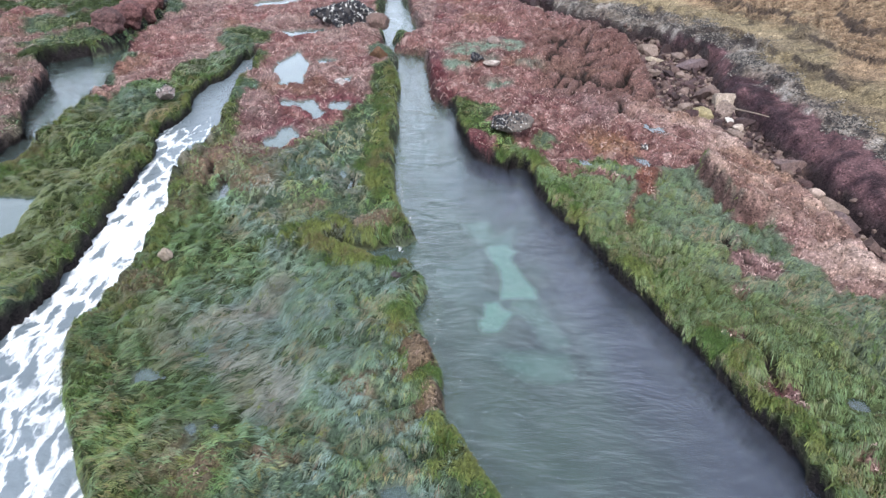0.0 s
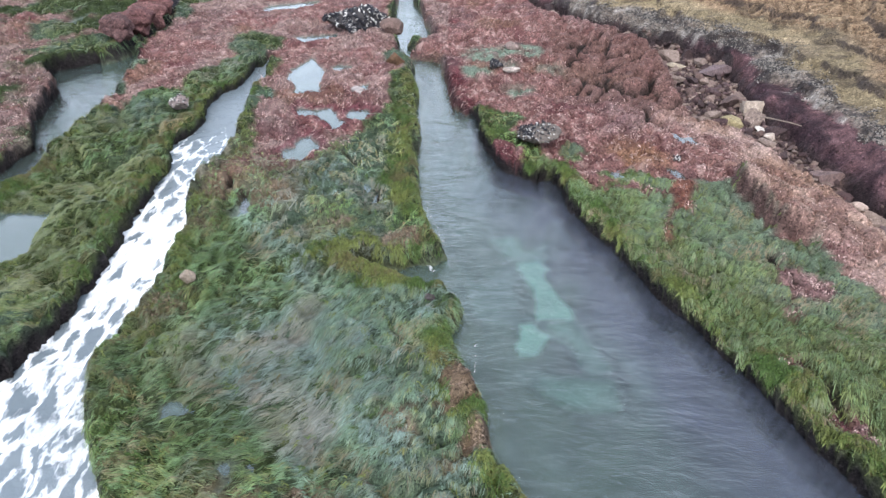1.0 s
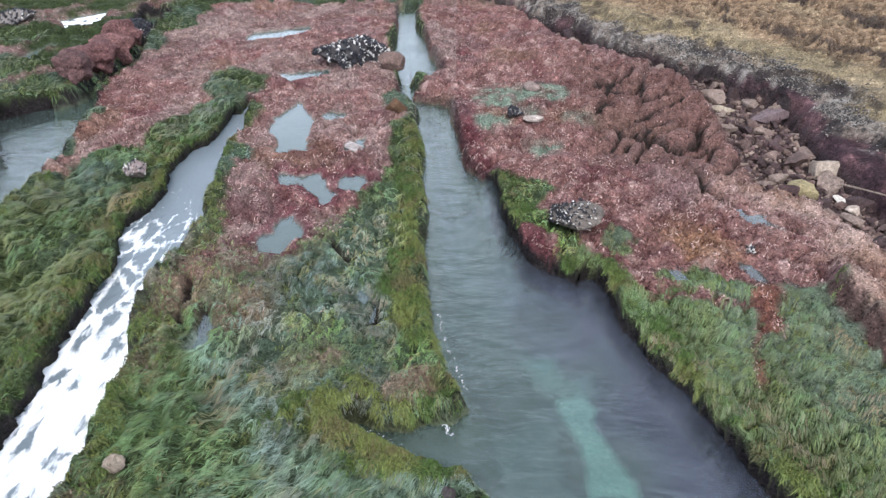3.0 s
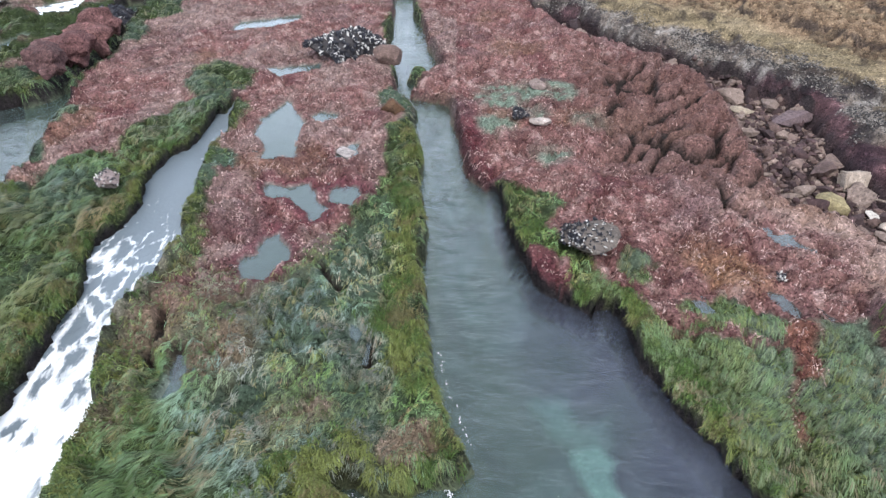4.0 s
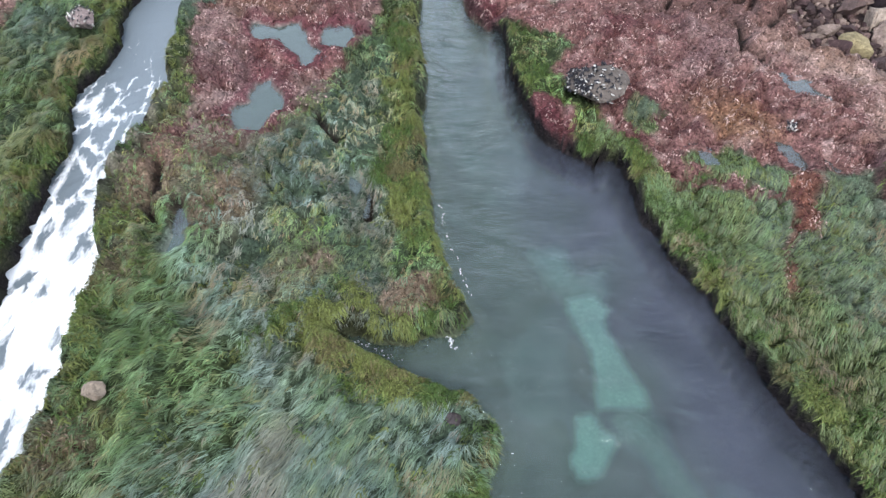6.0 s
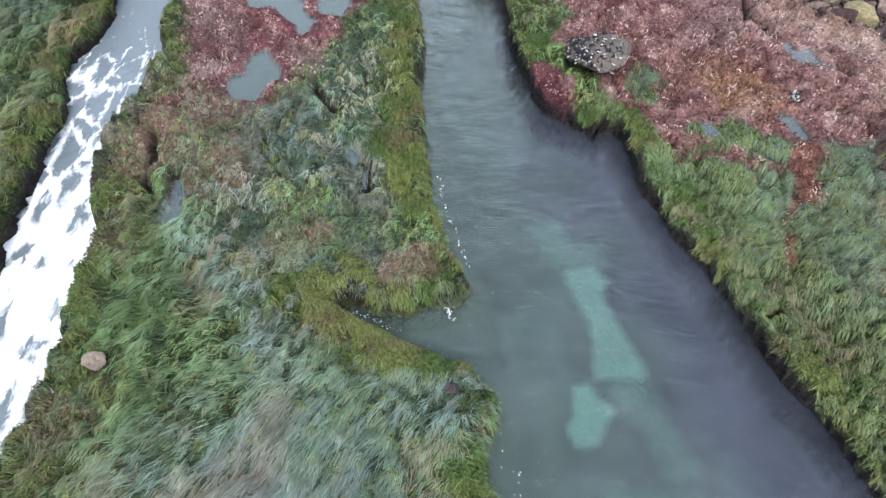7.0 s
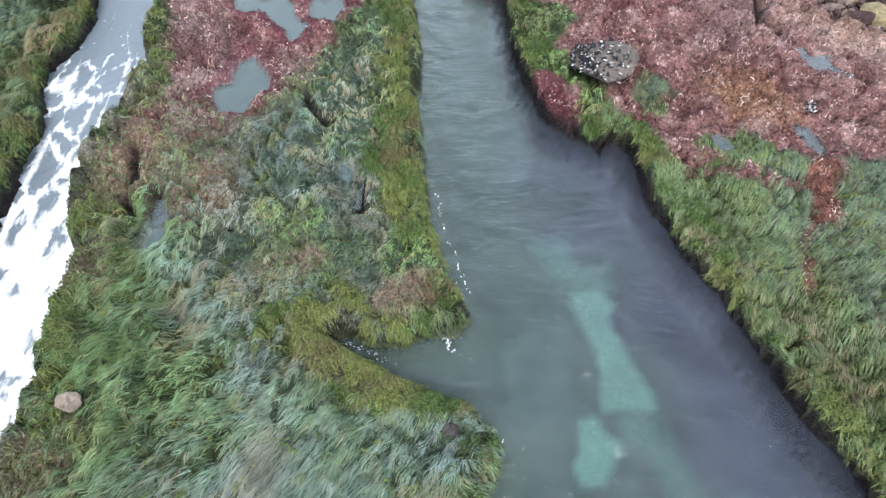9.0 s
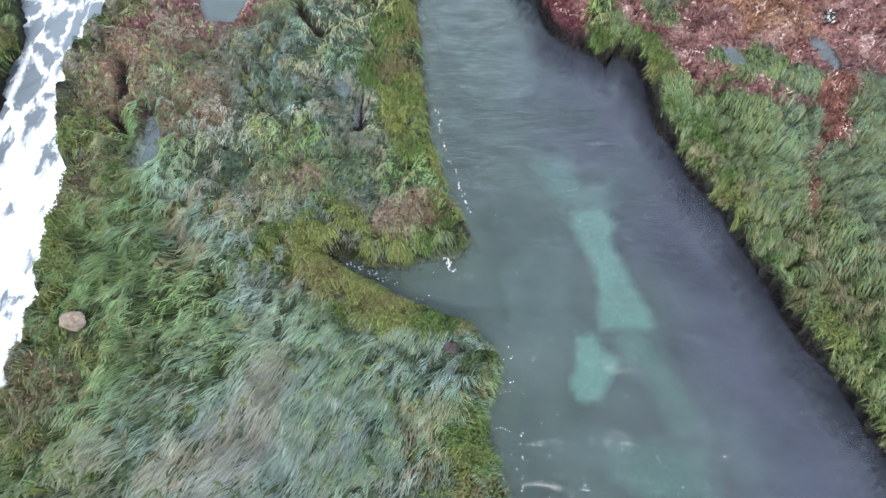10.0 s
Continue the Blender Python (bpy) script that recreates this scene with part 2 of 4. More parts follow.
# ---- plan of the shore: channels, trench, cliff foot, pools (x to the right, y ahead) ----
MAIN = pairs(
    "4,-14 2.3,0 1.6,1.5 1.2,2.3 1.1,3.4 .66,4.3 .5,4.8 .58,5.4 .72,5.9 .42,6.35 -.15,6.55 -.75,6.8 -1.3,7.05 -1.95,7.55 -1.7,7.78 -1.25,7.58 -.75,7.5 -.2,7.7 .1,7.72 .3,7.98 "
    "0,8.6 -.3,9.6 -.55,10.9 -.65,12.2 -.75,14.3 -.95,17 -1,19 -1.4,20.1 -1.35,21.3 -2.1,22.4 -2.3,25 -2.75,27 -2.9,31 -3.2,36"
) + pairs(
    "-2.2,36 -2,32.3 -1.45,31 -1.2,28.8 -.75,26.7 -.4,25.2 -1.6,24.9 -1.75,24.3 -.9,23.8 -1.5,23.4 -1.5,22.9 -.15,22.3 .06,19.8 "
    ".4,17.4 .75,16.9 1.17,16.4 1.2,14.9 1.3,13.9 1.62,13 1.75,12.4 2.25,11.95 2.65,11.6 3,11.45 3.2,11.72 3.36,11.4 3.5,10.8 3.62,10.1 3.85,9.6 4.15,8.75 4.65,7.45 5.05,6.4 5.45,5.4 5.85,4.5 6.5,3 7.05,1.5 7.2,0 8,-14"
)
STREAM = pairs(
    "-14,-14 -9.6,0 -8.6,2.5 -7.8,3.9 -7.55,5.5 -7.5,6.5 -7.55,7.7 -7.65,8.6 -7.75,10 -7.7,11.2 -7.65,12 -8.05,12.8 -8.25,13.6 -7.95,14.3 -7.9,15 -8.2,16.8 -8.15,18 -7.7,18.6 -7.6,19.5 -7.6,22.2"
) + pairs(
    "-7.4,22.2 -7.3,19.3 -7.1,17 -6.75,15.6 -6.75,14.8 -6.4,13.9 -6.55,12.9 -6.72,12.2 -6.75,11 -6.7,10.1 -6.4,9.3 -6.13,8.8 -6.2,8 -6.12,7 -6.05,6.2 -6.2,5.3 -6.2,4 -6,3 -5.5,2.2 -5,1.5 -4.1,.4 -2,-14"
)
SIDE = pairs(
    "-11.5,4 -11.9,8 -11.9,10.6 -11.5,11.4 -11.9,12.9 -12.1,15.2 -12.1,16.6 -12.3,18.3 -12.6,20 -13,21.6 -13.6,22.8 -13.5,26.8 -14.2,29 -15,34 "
    "-16.5,34 -15.8,31 -14.5,29 -13.8,27 -13.8,23.6 -14.2,22.1 -15.1,21.3 -16,20.5 -15.6,19.4 -14.6,18.3 -13.8,15.3 -12.7,13.3 -12.8,11.9 -13.3,8 -14,4"
)
TRENCH = pairs(
    "11.2,0 11.2,6.6 11.3,8.5 11,10.5 10.6,12.6 10.4,13.5 10,15.2 8.9,16 8.7,17.7 9,20 9,22.6 8.9,25 7.2,28.1 5.3,29.5 3.5,34 "
    "4.5,33.5 6.9,29.2 9.7,26 11.3,23.6 11.9,21.2 11.7,19 11.5,17.5 11.5,16 11.65,14 11.8,12.5 12,10.5 12.3,8 12.5,0"
)
CLIFF = pairs("12.5,-40 12.5,0 12.3,8 12,10.5 11.8,12.5 11.65,14 11.5,16 11.5,17.5 11.7,19 11.9,21.2 11.3,23.6 9.7,26 6.9,29.2 4.5,33.5 0,41 -10,60 60,60 60,-40")
RED_MID = pairs("-6.8,9.6 -5.6,10.4 -4.6,11.7 -3.3,12.8 -3,14.4 -2.2,16 -1.9,18 -1.8,20 -2.3,22 -2.6,26 -3,36 -13,36 -13.5,27 -13.7,24 -12.5,20 -12,17.6 -11.9,16.4 -10,16 -9.3,17 -9.4,19.5 -8.9,22 -7.6,23 -6.9,21 -6.8,18 -6.4,15 -6.4,12.5")
RED_RIGHT = pairs("-1.8,22.7 -.6,21.8 -.4,19.8 0,17 .9,16.6 2,15.2 2.3,14.1 3.3,12.4 3.9,11.5 4.5,11 5.3,10.6 6.2,10.4 6.9,10.6 7.3,11.5 8.3,11.1 8.35,9.6 8.6,8.6 9.3,8.3 9.5,7.3 9.75,6.6 9.45,5.5 10.6,5.3 11.3,4 13,4 13,20 10,26 5,33 3,37 -2,37 -1.7,29 -.9,25 -.9,24.1 -1.8,23.6")
POOLS = [pairs(t) for t in (
    "-5.74,22.1 -5,20.7 -4.7,20.1 -4.67,18.6 -4.5,17.7 -5.6,17.8 -5.7,18.6 -6.15,19.3 -6.2,20.4 -5.87,21",
    "-5,16.3 -4.5,16.15 -3.9,16.3 -3.6,15.6 -3.2,15.2 -3.5,14.6 -3.8,15.1 -4.1,15.6 -4.96,15.7",
    "-3.2,16.3 -2.6,16.35 -2.4,15.95 -2.6,15.4 -3.2,15.5",
    "-4.5,13.9 -4.2,14.1 -3.77,13.5 -3.7,13.1 -4,12.76 -4.15,12.4 -4.5,12.4 -4.8,13 -4.5,13.3",
    "-3.6,18.3 -3.3,18.6 -2.9,18.7 -2.7,18.2 -3,17.7 -3.4,17.8",
    "-4.7,20.5 -4.4,20.9 -3.7,20.8 -3.8,20.3 -4.3,20.1",
    "-1.95,11 -1.86,10.9 -1.72,10.15 -1.88,10.15",
    "-9.7,30.3 -7.2,31.6 -7,30.6 -7.9,29.4 -9.9,28.8",
    "-7.2,24.7 -5.2,25.4 -5,24.7 -6.5,23.9",
    "-20,32 -18.4,34 -17.6,31.3 -18.5,30.2",
    "-18.4,28.2 -17.7,27.9 -18,26.2 -18.6,26.2",
    "-11.2,9.2 -9.95,9.1 -9.7,8.5 -9.5,7.4 -10,6.8 -11.2,7.5",
    "-5.1,9.9 -4.9,9.9 -4.85,9.3 -5.05,9.1",
    "7.5,14.5 8.1,14.4 8.3,13.9 7.6,13.8",
    "6.75,12.3 7.05,12.2 7.2,11.5 6.95,11.4",
    "7.45,11.9 7.75,11.85 7.9,11.4 7.6,11.3",
    "5.0,11.95 5.3,11.9 5.4,11.55 5.15,11.5",
    "-4.5,3.05 -4.2,3.1 -4.15,2.85 -4.4,2.65",
    "-3.15,1.75 -2.8,1.75 -2.75,1.4 -2.95,1.3",
    ".2,.75 .7,.75 .8,.2 .3,.2",
    "8.4,2.75 8.75,2.7 8.8,2.45 8.45,2.5",
)]
CRACKS = [pairs(t) for t in (
    "5.2,19.6 6,20.4 7.1,21.3 8.7,22.7", "6.4,18.7 7.4,19.6 9.1,20.2", "6.2,17.6 7.1,17.1 7,15.8 7.8,14.3 8.6,13.6",
    "4.6,20.8 5.6,22 6.8,22.6 7.6,24.4", "5,18.2 6.2,18.9 7.2,20.4", "7.6,16.6 8.7,17.2", "6,24 7.4,25.6", "3.2,24.5 4.5,25.6 6,26.2", "7.7,18.1 8.8,18.6", "-2.85,12.85 -2.7,12.55 -2.4,12.1", "-1.72,10.6 -1.62,10.1", "-5.9,11.3 -5.75,10.7 -5.85,10 -5.6,9.6", "-5.2,10.2 -5.1,9.6", "7.35,4.3 7.5,3.6 7.4,2.9", "8.0,7.9 7.8,7.2 8.1,6.7", "5.55,28.2 5.8,28.45 6.05,28.1 5.9,27.75 5.6,27.8 5.55,28.2",
)]
GREEN_SPOTS = [(-15.2, 22.4, 1.3), (-16.4, 21.6, 1.0), (-17.5, 24.5, 0.9), (1.6, 15.2, 0.8), (1.45, 13.6, 0.3), (2.7, 11.9, 0.5), (6.0, 11.1, 0.35), (3.9, 13.0, 0.25), (4.9, 11.3, 0.0), (6.9, 9.4, 0.9), (-8.6, 23.3, 0.8), (-10.2, 17, 0.9)]
LICHEN = [(1.5, 22.6, 0.9), (2.5, 22.6, 0.9), (3.3, 22.7, 0.8), (4.5, 20.6, 0.5), (1.2, 19.8, 0.6), (2.9, 18.2, 0.6), (2.6, 21.2, 0.4)]
RED_SPOTS = [(2.0, 13.0, 0.75), (2.3, 13.3, 0.35), (4.5, 10.85, 0.15), (5.6, 9.9, -0.1), (-4.9, 12.2, 0.5), (-4.3, 10.6, 0.35), (-4.6, 10.1, 0.3), (0.8, 3.3, 0.25), (1.0, 2.4, 0.2), (-1.5, 1.2, 0.35), (-0.2, 0.9, 0.25), (-2.6, 0.8, 0.25), (-0.65, 8.15, 0.0), (-2.4, 8.9, 0.1), (-5.4, 5.7, -0.1), (5.8, 7.2, 0.1), (7.45, 2.8, 0.15), (8.1, 1.3, 0.2), (7.5, 5.8, 0.1), (8.25, 6.7, 0.2), (6.9, 4.2, 0.05), (-0.2, 2.6, 0.1), (0.6, 3.05, 0.15), (0.6, 1.7, 0.15), (-4.9, 12.9, 0.2), (-5.7, 8.9, 0.1)]
RUST = pairs("6.8,10.8 6.7,10.3 6.42,9.76 6.05,9.15 5.8,8.5")
LEDGE = pairs("8.15,10.9 8.25,10.3 8.3,9.5 8.55,8.8")
BENCH = LEDGE + pairs("10.6,7.6 12,7.5 12,12.5 9,12.5")
SANDS = [pairs(t) for t in (
    "2.23,9.05 2.77,9.13 3.06,8.81 2.91,8.56 3.12,7.85 3.23,7.3 3.27,6.93 2.59,6.87 2.53,7.18 2.56,7.62 2.44,8.07 2.33,8.55",
    "2.18,6.66 2.38,6.71 2.53,6.41 2.69,6.27 2.56,5.99 2.43,5.71 2.07,5.66 2.01,5.97 2.18,6.26",
    "2.93,6.62 3.3,6.58 3.64,5.91 3.8,5.38 3.61,5.29 3.37,5.91 2.98,6.33",
    "1.76,10.06 2.17,10.14 2.5,9.59 2.94,9.6 2.99,9.13 2.34,9.12 1.95,9.58",
    "2.56,4.87 3.16,4.88 3.83,4.8 3.81,4.25 2.98,4.24 2.51,4.47",
)]

STEP = 0.08
xs = np.r_[-3000, -800, -200, -80, -40, np.arange(-26, 26.01, STEP), 32, 40, 80, 200, 800, 3000]
ys = np.r_[-3000, -800, -200, -60, -30, -20, -16, np.arange(-12, -1.6, 0.2), np.arange(-1.5, 36, STEP), 36.3, 37, 38, 40, 44, 50, 60, 100, 300, 1000, 3000]
GX, GY = np.meshgrid(xs, ys)


def blend(a, b, t):
    t = np.asarray(t)[..., None]
    return a * (1 - t) + np.asarray(b) * t


# signed distances, roughened so that no edge runs straight
near = (np.abs(GX) < 60) & (GY > -30) & (GY < 70)
ragged = 0.16 * fbm(GX, GY, 1.1, 4, 0) + 0.05 * fbm(GX, GY, 0.25, 2, 3)
d_main, d_stream, d_side, d_trench, d_cliff = (outline(GX, GY, p) for p in (MAIN, STREAM, SIDE, TRENCH, CLIFF))
d_main, d_stream, d_side = d_main + ragged * 0.8, d_stream + ragged * 0.8, d_side + ragged
d_trench, d_cliff = d_trench + ragged, d_cliff + 0.35 * fbm(GX, GY, 1.4, 3, 0)
d_water = np.minimum(np.minimum(d_main, d_stream), d_side)
d_pool = np.min([outline(GX, GY, p) for p in POOLS], axis=0) + 0.7 * ragged + 0.15 * fbm(GX, GY, 0.4, 3, 1)
wx, wy = GX + 0.3 * fbm(GX, GY, 1.2, 3, 2), GY + 0.3 * fbm(GX, GY, 1.2, 3, 6)
d_crack = np.min([line_dist(wx, wy, c) for c in CRACKS], axis=0)
joints, block_top = cells((0.75 * wx + 0.66 * wy) / 1.7, (0.75 * wy - 0.66 * wx) / 0.75)
blocky = smooth(15.2, 17.4, GY + 0.25 * (GX - 6) + 1.2 * fbm(GX, GY, 2.5, 2, 3)) * smooth(3.6, 5.2, GX + 1.0 * fbm(GX, GY, 1.8, 2, 5)) * smooth(29, 25, GY)
d_crack = np.minimum(d_crack, joints * 0.55 + 4 * (1 - blocky) + 0.25 * smooth(0.15, -0.35, fbm(GX, GY, 1.6, 2, 6)))
mixed = 0.9 * fbm(GX, GY, 1.5, 4, 5)
d_redm, d_redr = outline(GX, GY, RED_MID) + 1.2 * mixed, outline(GX, GY, RED_RIGHT) + 0.6 * mixed
for a, b, r in GREEN_SPOTS:
    gap = r - np.hypot(GX - a, (GY - b) * 0.75) - 1.3 * mixed
    d_redm, d_redr = np.maximum(d_redm, gap), np.maximum(d_redr, gap)
for a, b, r in RED_SPOTS:
    d_redm = np.minimum(d_redm, np.hypot(GX - a, (GY - b) * 0.8) - r + 1.1 * mixed)
d_rust = line_dist(wx, wy, RUST) - 0.17 + 0.5 * mixed + 0.12 * fbm(GX, GY, 0.4, 2, 4)
d_redm = np.minimum(d_redm, d_rust)
d_ledge, d_bench = line_dist(GX, GY, LEDGE), outline(GX, GY, BENCH) + 0.7 * ragged
d_sand = np.min([outline(GX, GY, p) for p in SANDS[:2]], axis=0) + 0.8 * ragged + 0.08 * fbm(GX, GY, 0.5, 3, 4)
d_faint = np.min([outline(GX, GY, p) for p in SANDS[2:]], axis=0) + 1.2 * ragged

# heights
top = 0.10 * fbm(GX, GY, 3.2, 3, 1) + 0.075 * fbm(GX, GY, 0.8, 4, 2) + 0.03 * fbm(GX, GY, 0.22, 2, 5)
tufts = np.abs(fbm(GX, GY, 0.55, 3, 4)) + 0.6 * np.abs(fbm(GX, GY, 0.23, 2, 6))
swept = np.exp(-((GX + 2.2) ** 2 + (GY - 4) ** 2) / 7)
top += 0.27 * smooth(0, 0.45, tufts) * (1 - 0.75 * swept) - 0.16 + 0.12 * smooth(0, 0.4, np.abs(fbm(GX, GY, 1.7, 2, 7))) - 0.06
top += 0.09 * np.exp(-((d_water / 0.55) ** 2))
steps = 3.2 * fbm(GX + 0.4 * GY, GY, 3.4, 3, 4)
plates = np.floor(steps) + smooth(0.8, 1.0, steps % 1)
top += smooth(0.2, -0.6, d_redr) * smooth(14.5, 17.5, GY + 0.5 * (GX - 5)) * 0.05 * plates
top += blocky * (0.36 * block_top * smooth(0.0, 0.2, joints) - 0.12)
top += smooth(-13.2, -14.5, GX) * (0.22 * np.abs(fbm(GX, GY, 1.3, 3, 2)) + 0.1)
tafoni = pits(GX, GY, 0.27)
top = top + 0.6 * smooth(0.06, -0.12, d_bench) * np.exp(-((d_ledge / 1.3) ** 2))
top = np.where(d_pool < 0.5, top * smooth(-0.2, 0.5, d_pool) + 0.03, top) - 0.17 * smooth(0.08, -0.12, d_pool)
knobs = np.exp(-((GX + 6.0) ** 2 / 0.9 + (GY - 10.3) ** 2 / 3.0))
top += 0.45 * knobs * smooth(-0.2, 0.5, fbm(GX, GY, 1.0, 3, 3))
top -= 0.26 * smooth(0.16, 0.04, d_crack)
bed = -0.75 - 0.55 * smooth(-0.2, -1.1, d_water) + 0.12 * fbm(GX, GY, 0.9, 3, 6)
right_bank = (d_main < d_stream) & (GX > 0.9 + 0.45 * np.clip(9 - GY, 0, 9)) & (GY < 30)
right_bank |= (d_stream < d_main) & (d_stream < d_side) & (GX < -6.9 - 0.6 * np.clip(5 - GY, 0, 5)) & (GY < 21)
right_bank |= (d_side < d_stream) & (GX < -12.3 - 0.25 * (GY - 12))
wall = np.where(right_bank, smooth(-0.06, 0.14, d_water), smooth(-0.24, 0.12, d_water))
H = bed * (1 - wall) + top * wall
floor_t = -0.42 + 0.1 * fbm(GX, GY, 0.7, 3, 2)
H = np.where(d_trench < 0.25, H * smooth(-0.35, 0.2, d_trench) + floor_t * (1 - smooth(-0.35, 0.2, d_trench)), H)
out = -d_cliff
tier = (out + 2.4 * fbm(GX, GY, 5.0, 4, 6) + 0.25 * fbm(GX, GY, 0.9, 2, 2)) / 2.0
riser = smooth(0.0, 0.1, tier % 1)
rise = 0.5 * smooth(0, 0.5, out) + 0.2 * np.clip(np.floor(tier) + riser, 0, 30) + 0.2 * np.clip(out, 0, 30)
rise = rise + 0.2 * np.abs(fbm(GX, GY, 1.3, 3, 3)) * smooth(0, 0.6, out)
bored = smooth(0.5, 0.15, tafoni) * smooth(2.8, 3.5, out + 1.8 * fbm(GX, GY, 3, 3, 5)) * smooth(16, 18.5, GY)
rise = rise - 0.16 * bored
H = np.where(out > 0, np.maximum(H, floor_t) * smooth(0.3, 0, out) + floor_t * smooth(0, .3, out) + rise, H)
H -= 0.35 * smooth(0.28, 0.05, np.abs(out + 0.05)) * (GY > 4) * near
H = np.where(near, H, np.where(out > 0, 6.0, 0.0))
H = H - (H + 1.6) * smooth(-7.5, -10.5, GY + 1.5 * fbm(GX, GY, 4, 3, 2) * near) * (out < 0)

# colours of rock and growth, with shade painted into hollows and steep faces
GREEN, BLUEGREEN, YELLOW = np.array((0.036, 0.05, 0.02)), np.array((0.052, 0.075, 0.05)), np.array((0.045, 0.056, 0.018))
RED, DARKRED, PALE = np.array((0.185, 0.098, 0.088)), np.array((0.09, 0.026, 0.032)), np.array((0.42, 0.30, 0.268))
TAN, BEIGE, BROWN = np.array((0.285, 0.208, 0.172)), np.array((0.16, 0.125, 0.075)), np.array((0.17, 0.10, 0.07))
f1, f2, f3 = fbm(GX, GY, 1.3, 4, 1), fbm(GX, GY, 0.35, 3, 5), fbm(GX, GY, 3.0, 3, 7)
soft = 0.15 + 0.55 * smooth(-2, -3, GX) * smooth(15, 11, GY)
red = np.maximum(smooth(1, -1, d_redm / soft), smooth(0.15, -0.15, d_redr))
left_far = smooth(-13, -14.5, GX + 0.12 * (GY - 20))
fringe = np.where(d_main < d_stream, np.where(GX > 0.9, smooth(12.6, 11.8, GY) + np.exp(-((GY - 14.8) ** 2) * 0.6), smooth(22, 19, GY)), smooth(21, 18, GY))
fringe = np.where(d_side < np.minimum(d_stream, d_main), smooth(17, 14, GY) * (GX > -12.8) + np.exp(-((GY - 22.8) ** 2)) * (GX < -14.3), fringe)
edge = smooth(0.9, 0.25, d_water + 0.6 * f1) * np.clip(fringe, 0, 1) * np.where((d_stream < d_main) & (GX > -6.9), 0.3, 1.0) * (0.1 + 0.9 * smooth(-0.2, 0.25, fbm(GX, GY, 0.8, 3, 6)))
C = blend(np.broadcast_to(GREEN * 0.8, (*GX.shape, 3)), BLUEGREEN * 0.85, smooth(-0.25, 0.3, f3 + 0.3 * f1))
C = blend(C, YELLOW, edge)
C = blend(C, (0.035, 0.05, 0.016), edge * 0.75 * smooth(-0.1, 0.3, fbm(GX, GY, 0.35, 3, 3)))
moss = smooth(2.6, 3.4, GX) * smooth(14, 12.5, GY)
C = blend(C, blend(np.broadcast_to((0.07, 0.085, 0.035), C.shape), (0.1, 0.125, 0.09), smooth(-0.2, 0.3, f1 + 0.5 * f3 + 0.4 * (d_main - 1.6))), moss * 0.8)
reds = blend(np.broadcast_to(RED, C.shape), PALE, smooth(0.1, 0.6, f2) * 0.6)
reds = blend(reds, DARKRED, smooth(0.1, 0.55, f1 - 0.3 * f2) * 0.6)
reds = blend(reds, DARKRED, np.maximum(smooth(0.9, 0.3, d_main + 0.4 * f1) * (GX > 0), smooth(0.5, 0.1, d_side + 0.4 * f1)) * 0.9)
reds = blend(reds, (0.13, 0.06, 0.055), smooth(0.1, 0.45, fbm(GX, GY, 2.4, 4, 2)) * 0.55)
dry = smooth(2.6, 0.4, d_trench + 0.9 * f1) * (d_trench > -0.3) * smooth(18, 14.5, GY)
bare = smooth(0.12, -0.2, d_bench + 0.25 * f1)
reds = blend(reds, TAN * 1.15, dry * 0.85)
reds = blend(reds, (0.25, 0.17, 0.135), bare * 0.9)
reds = blend(reds, (0.235, 0.13, 0.075), smooth(1.1, 0.4, np.hypot(GX - 6.15, (GY - 13.2) * 0.8) + 0.6 * f1) * 0.8)
reds = blend(reds, BROWN, smooth(0.12, 0.4, f3) * 0.65)
reds = blend(reds, (0.14, 0.10, 0.10), smooth(0.15, 0.4, fbm(GX, GY, 2.0, 4, 0)) * 0.4)
reds = blend(reds, (0.23, 0.175, 0.155), 0.6 * (GX < 0) * smooth(-0.35, 0.25, fbm(GX, GY, 2.2, 4, 7)))
reds = blend(reds, (0.105, 0.05, 0.045), 0.55 * smooth(0.1, 0.4, fbm(GX + 0.4 * GY, GY * 0.7, 1.0, 3, 6)))
reds = blend(reds, (0.11, 0.035, 0.045), 0.75 * smooth(0.55, 0.1, d_pool + 0.3 * f1) * (GX < 0) * (GY < 17))
reds = blend(reds, (0.16, 0.125, 0.08), smooth(12.5, 10.5, GY) * (GX < 4) * 0.75)
lichen = np.max([r - np.hypot(GX - a, (GY - b) * 0.8) for a, b, r in LICHEN], axis=0) + 0.6 * f1
reds = blend(reds, (0.155, 0.195, 0.15), smooth(-0.25, 0.3, lichen) * (0.4 + 0.6 * smooth(-0.2, 0.3, f2)))
reds = blend(reds, (0.15, 0.068, 0.048), smooth(0.15, -0.1, d_rust) * 0.85)
reds = blend(reds, (0.125, 0.072, 0.06), 0.7 * blocky)
C = blend(C, reds * (0.88 + 0.15 * np.maximum(dry, bare))[..., None], red)
stony = smooth(0.75, 0.25, d_stream + 0.5 * f1) * (GX > -7.1) * (GX < -4.5) * smooth(8.2, 9.4, GY) * smooth(15, 13, GY)
C = blend(C, blend(np.broadcast_to((0.05, 0.055, 0.036), C.shape), (0.12, 0.11, 0.085), smooth(0.1, 0.5, f2 + 0.5 * f1)), stony)
# cracks and joints tinted near black, painting the shade inside them
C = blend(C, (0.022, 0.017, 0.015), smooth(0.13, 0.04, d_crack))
# shadow on the bench's left step, painted as a dark brown band
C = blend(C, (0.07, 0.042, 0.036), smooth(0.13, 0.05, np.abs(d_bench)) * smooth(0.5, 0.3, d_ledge))
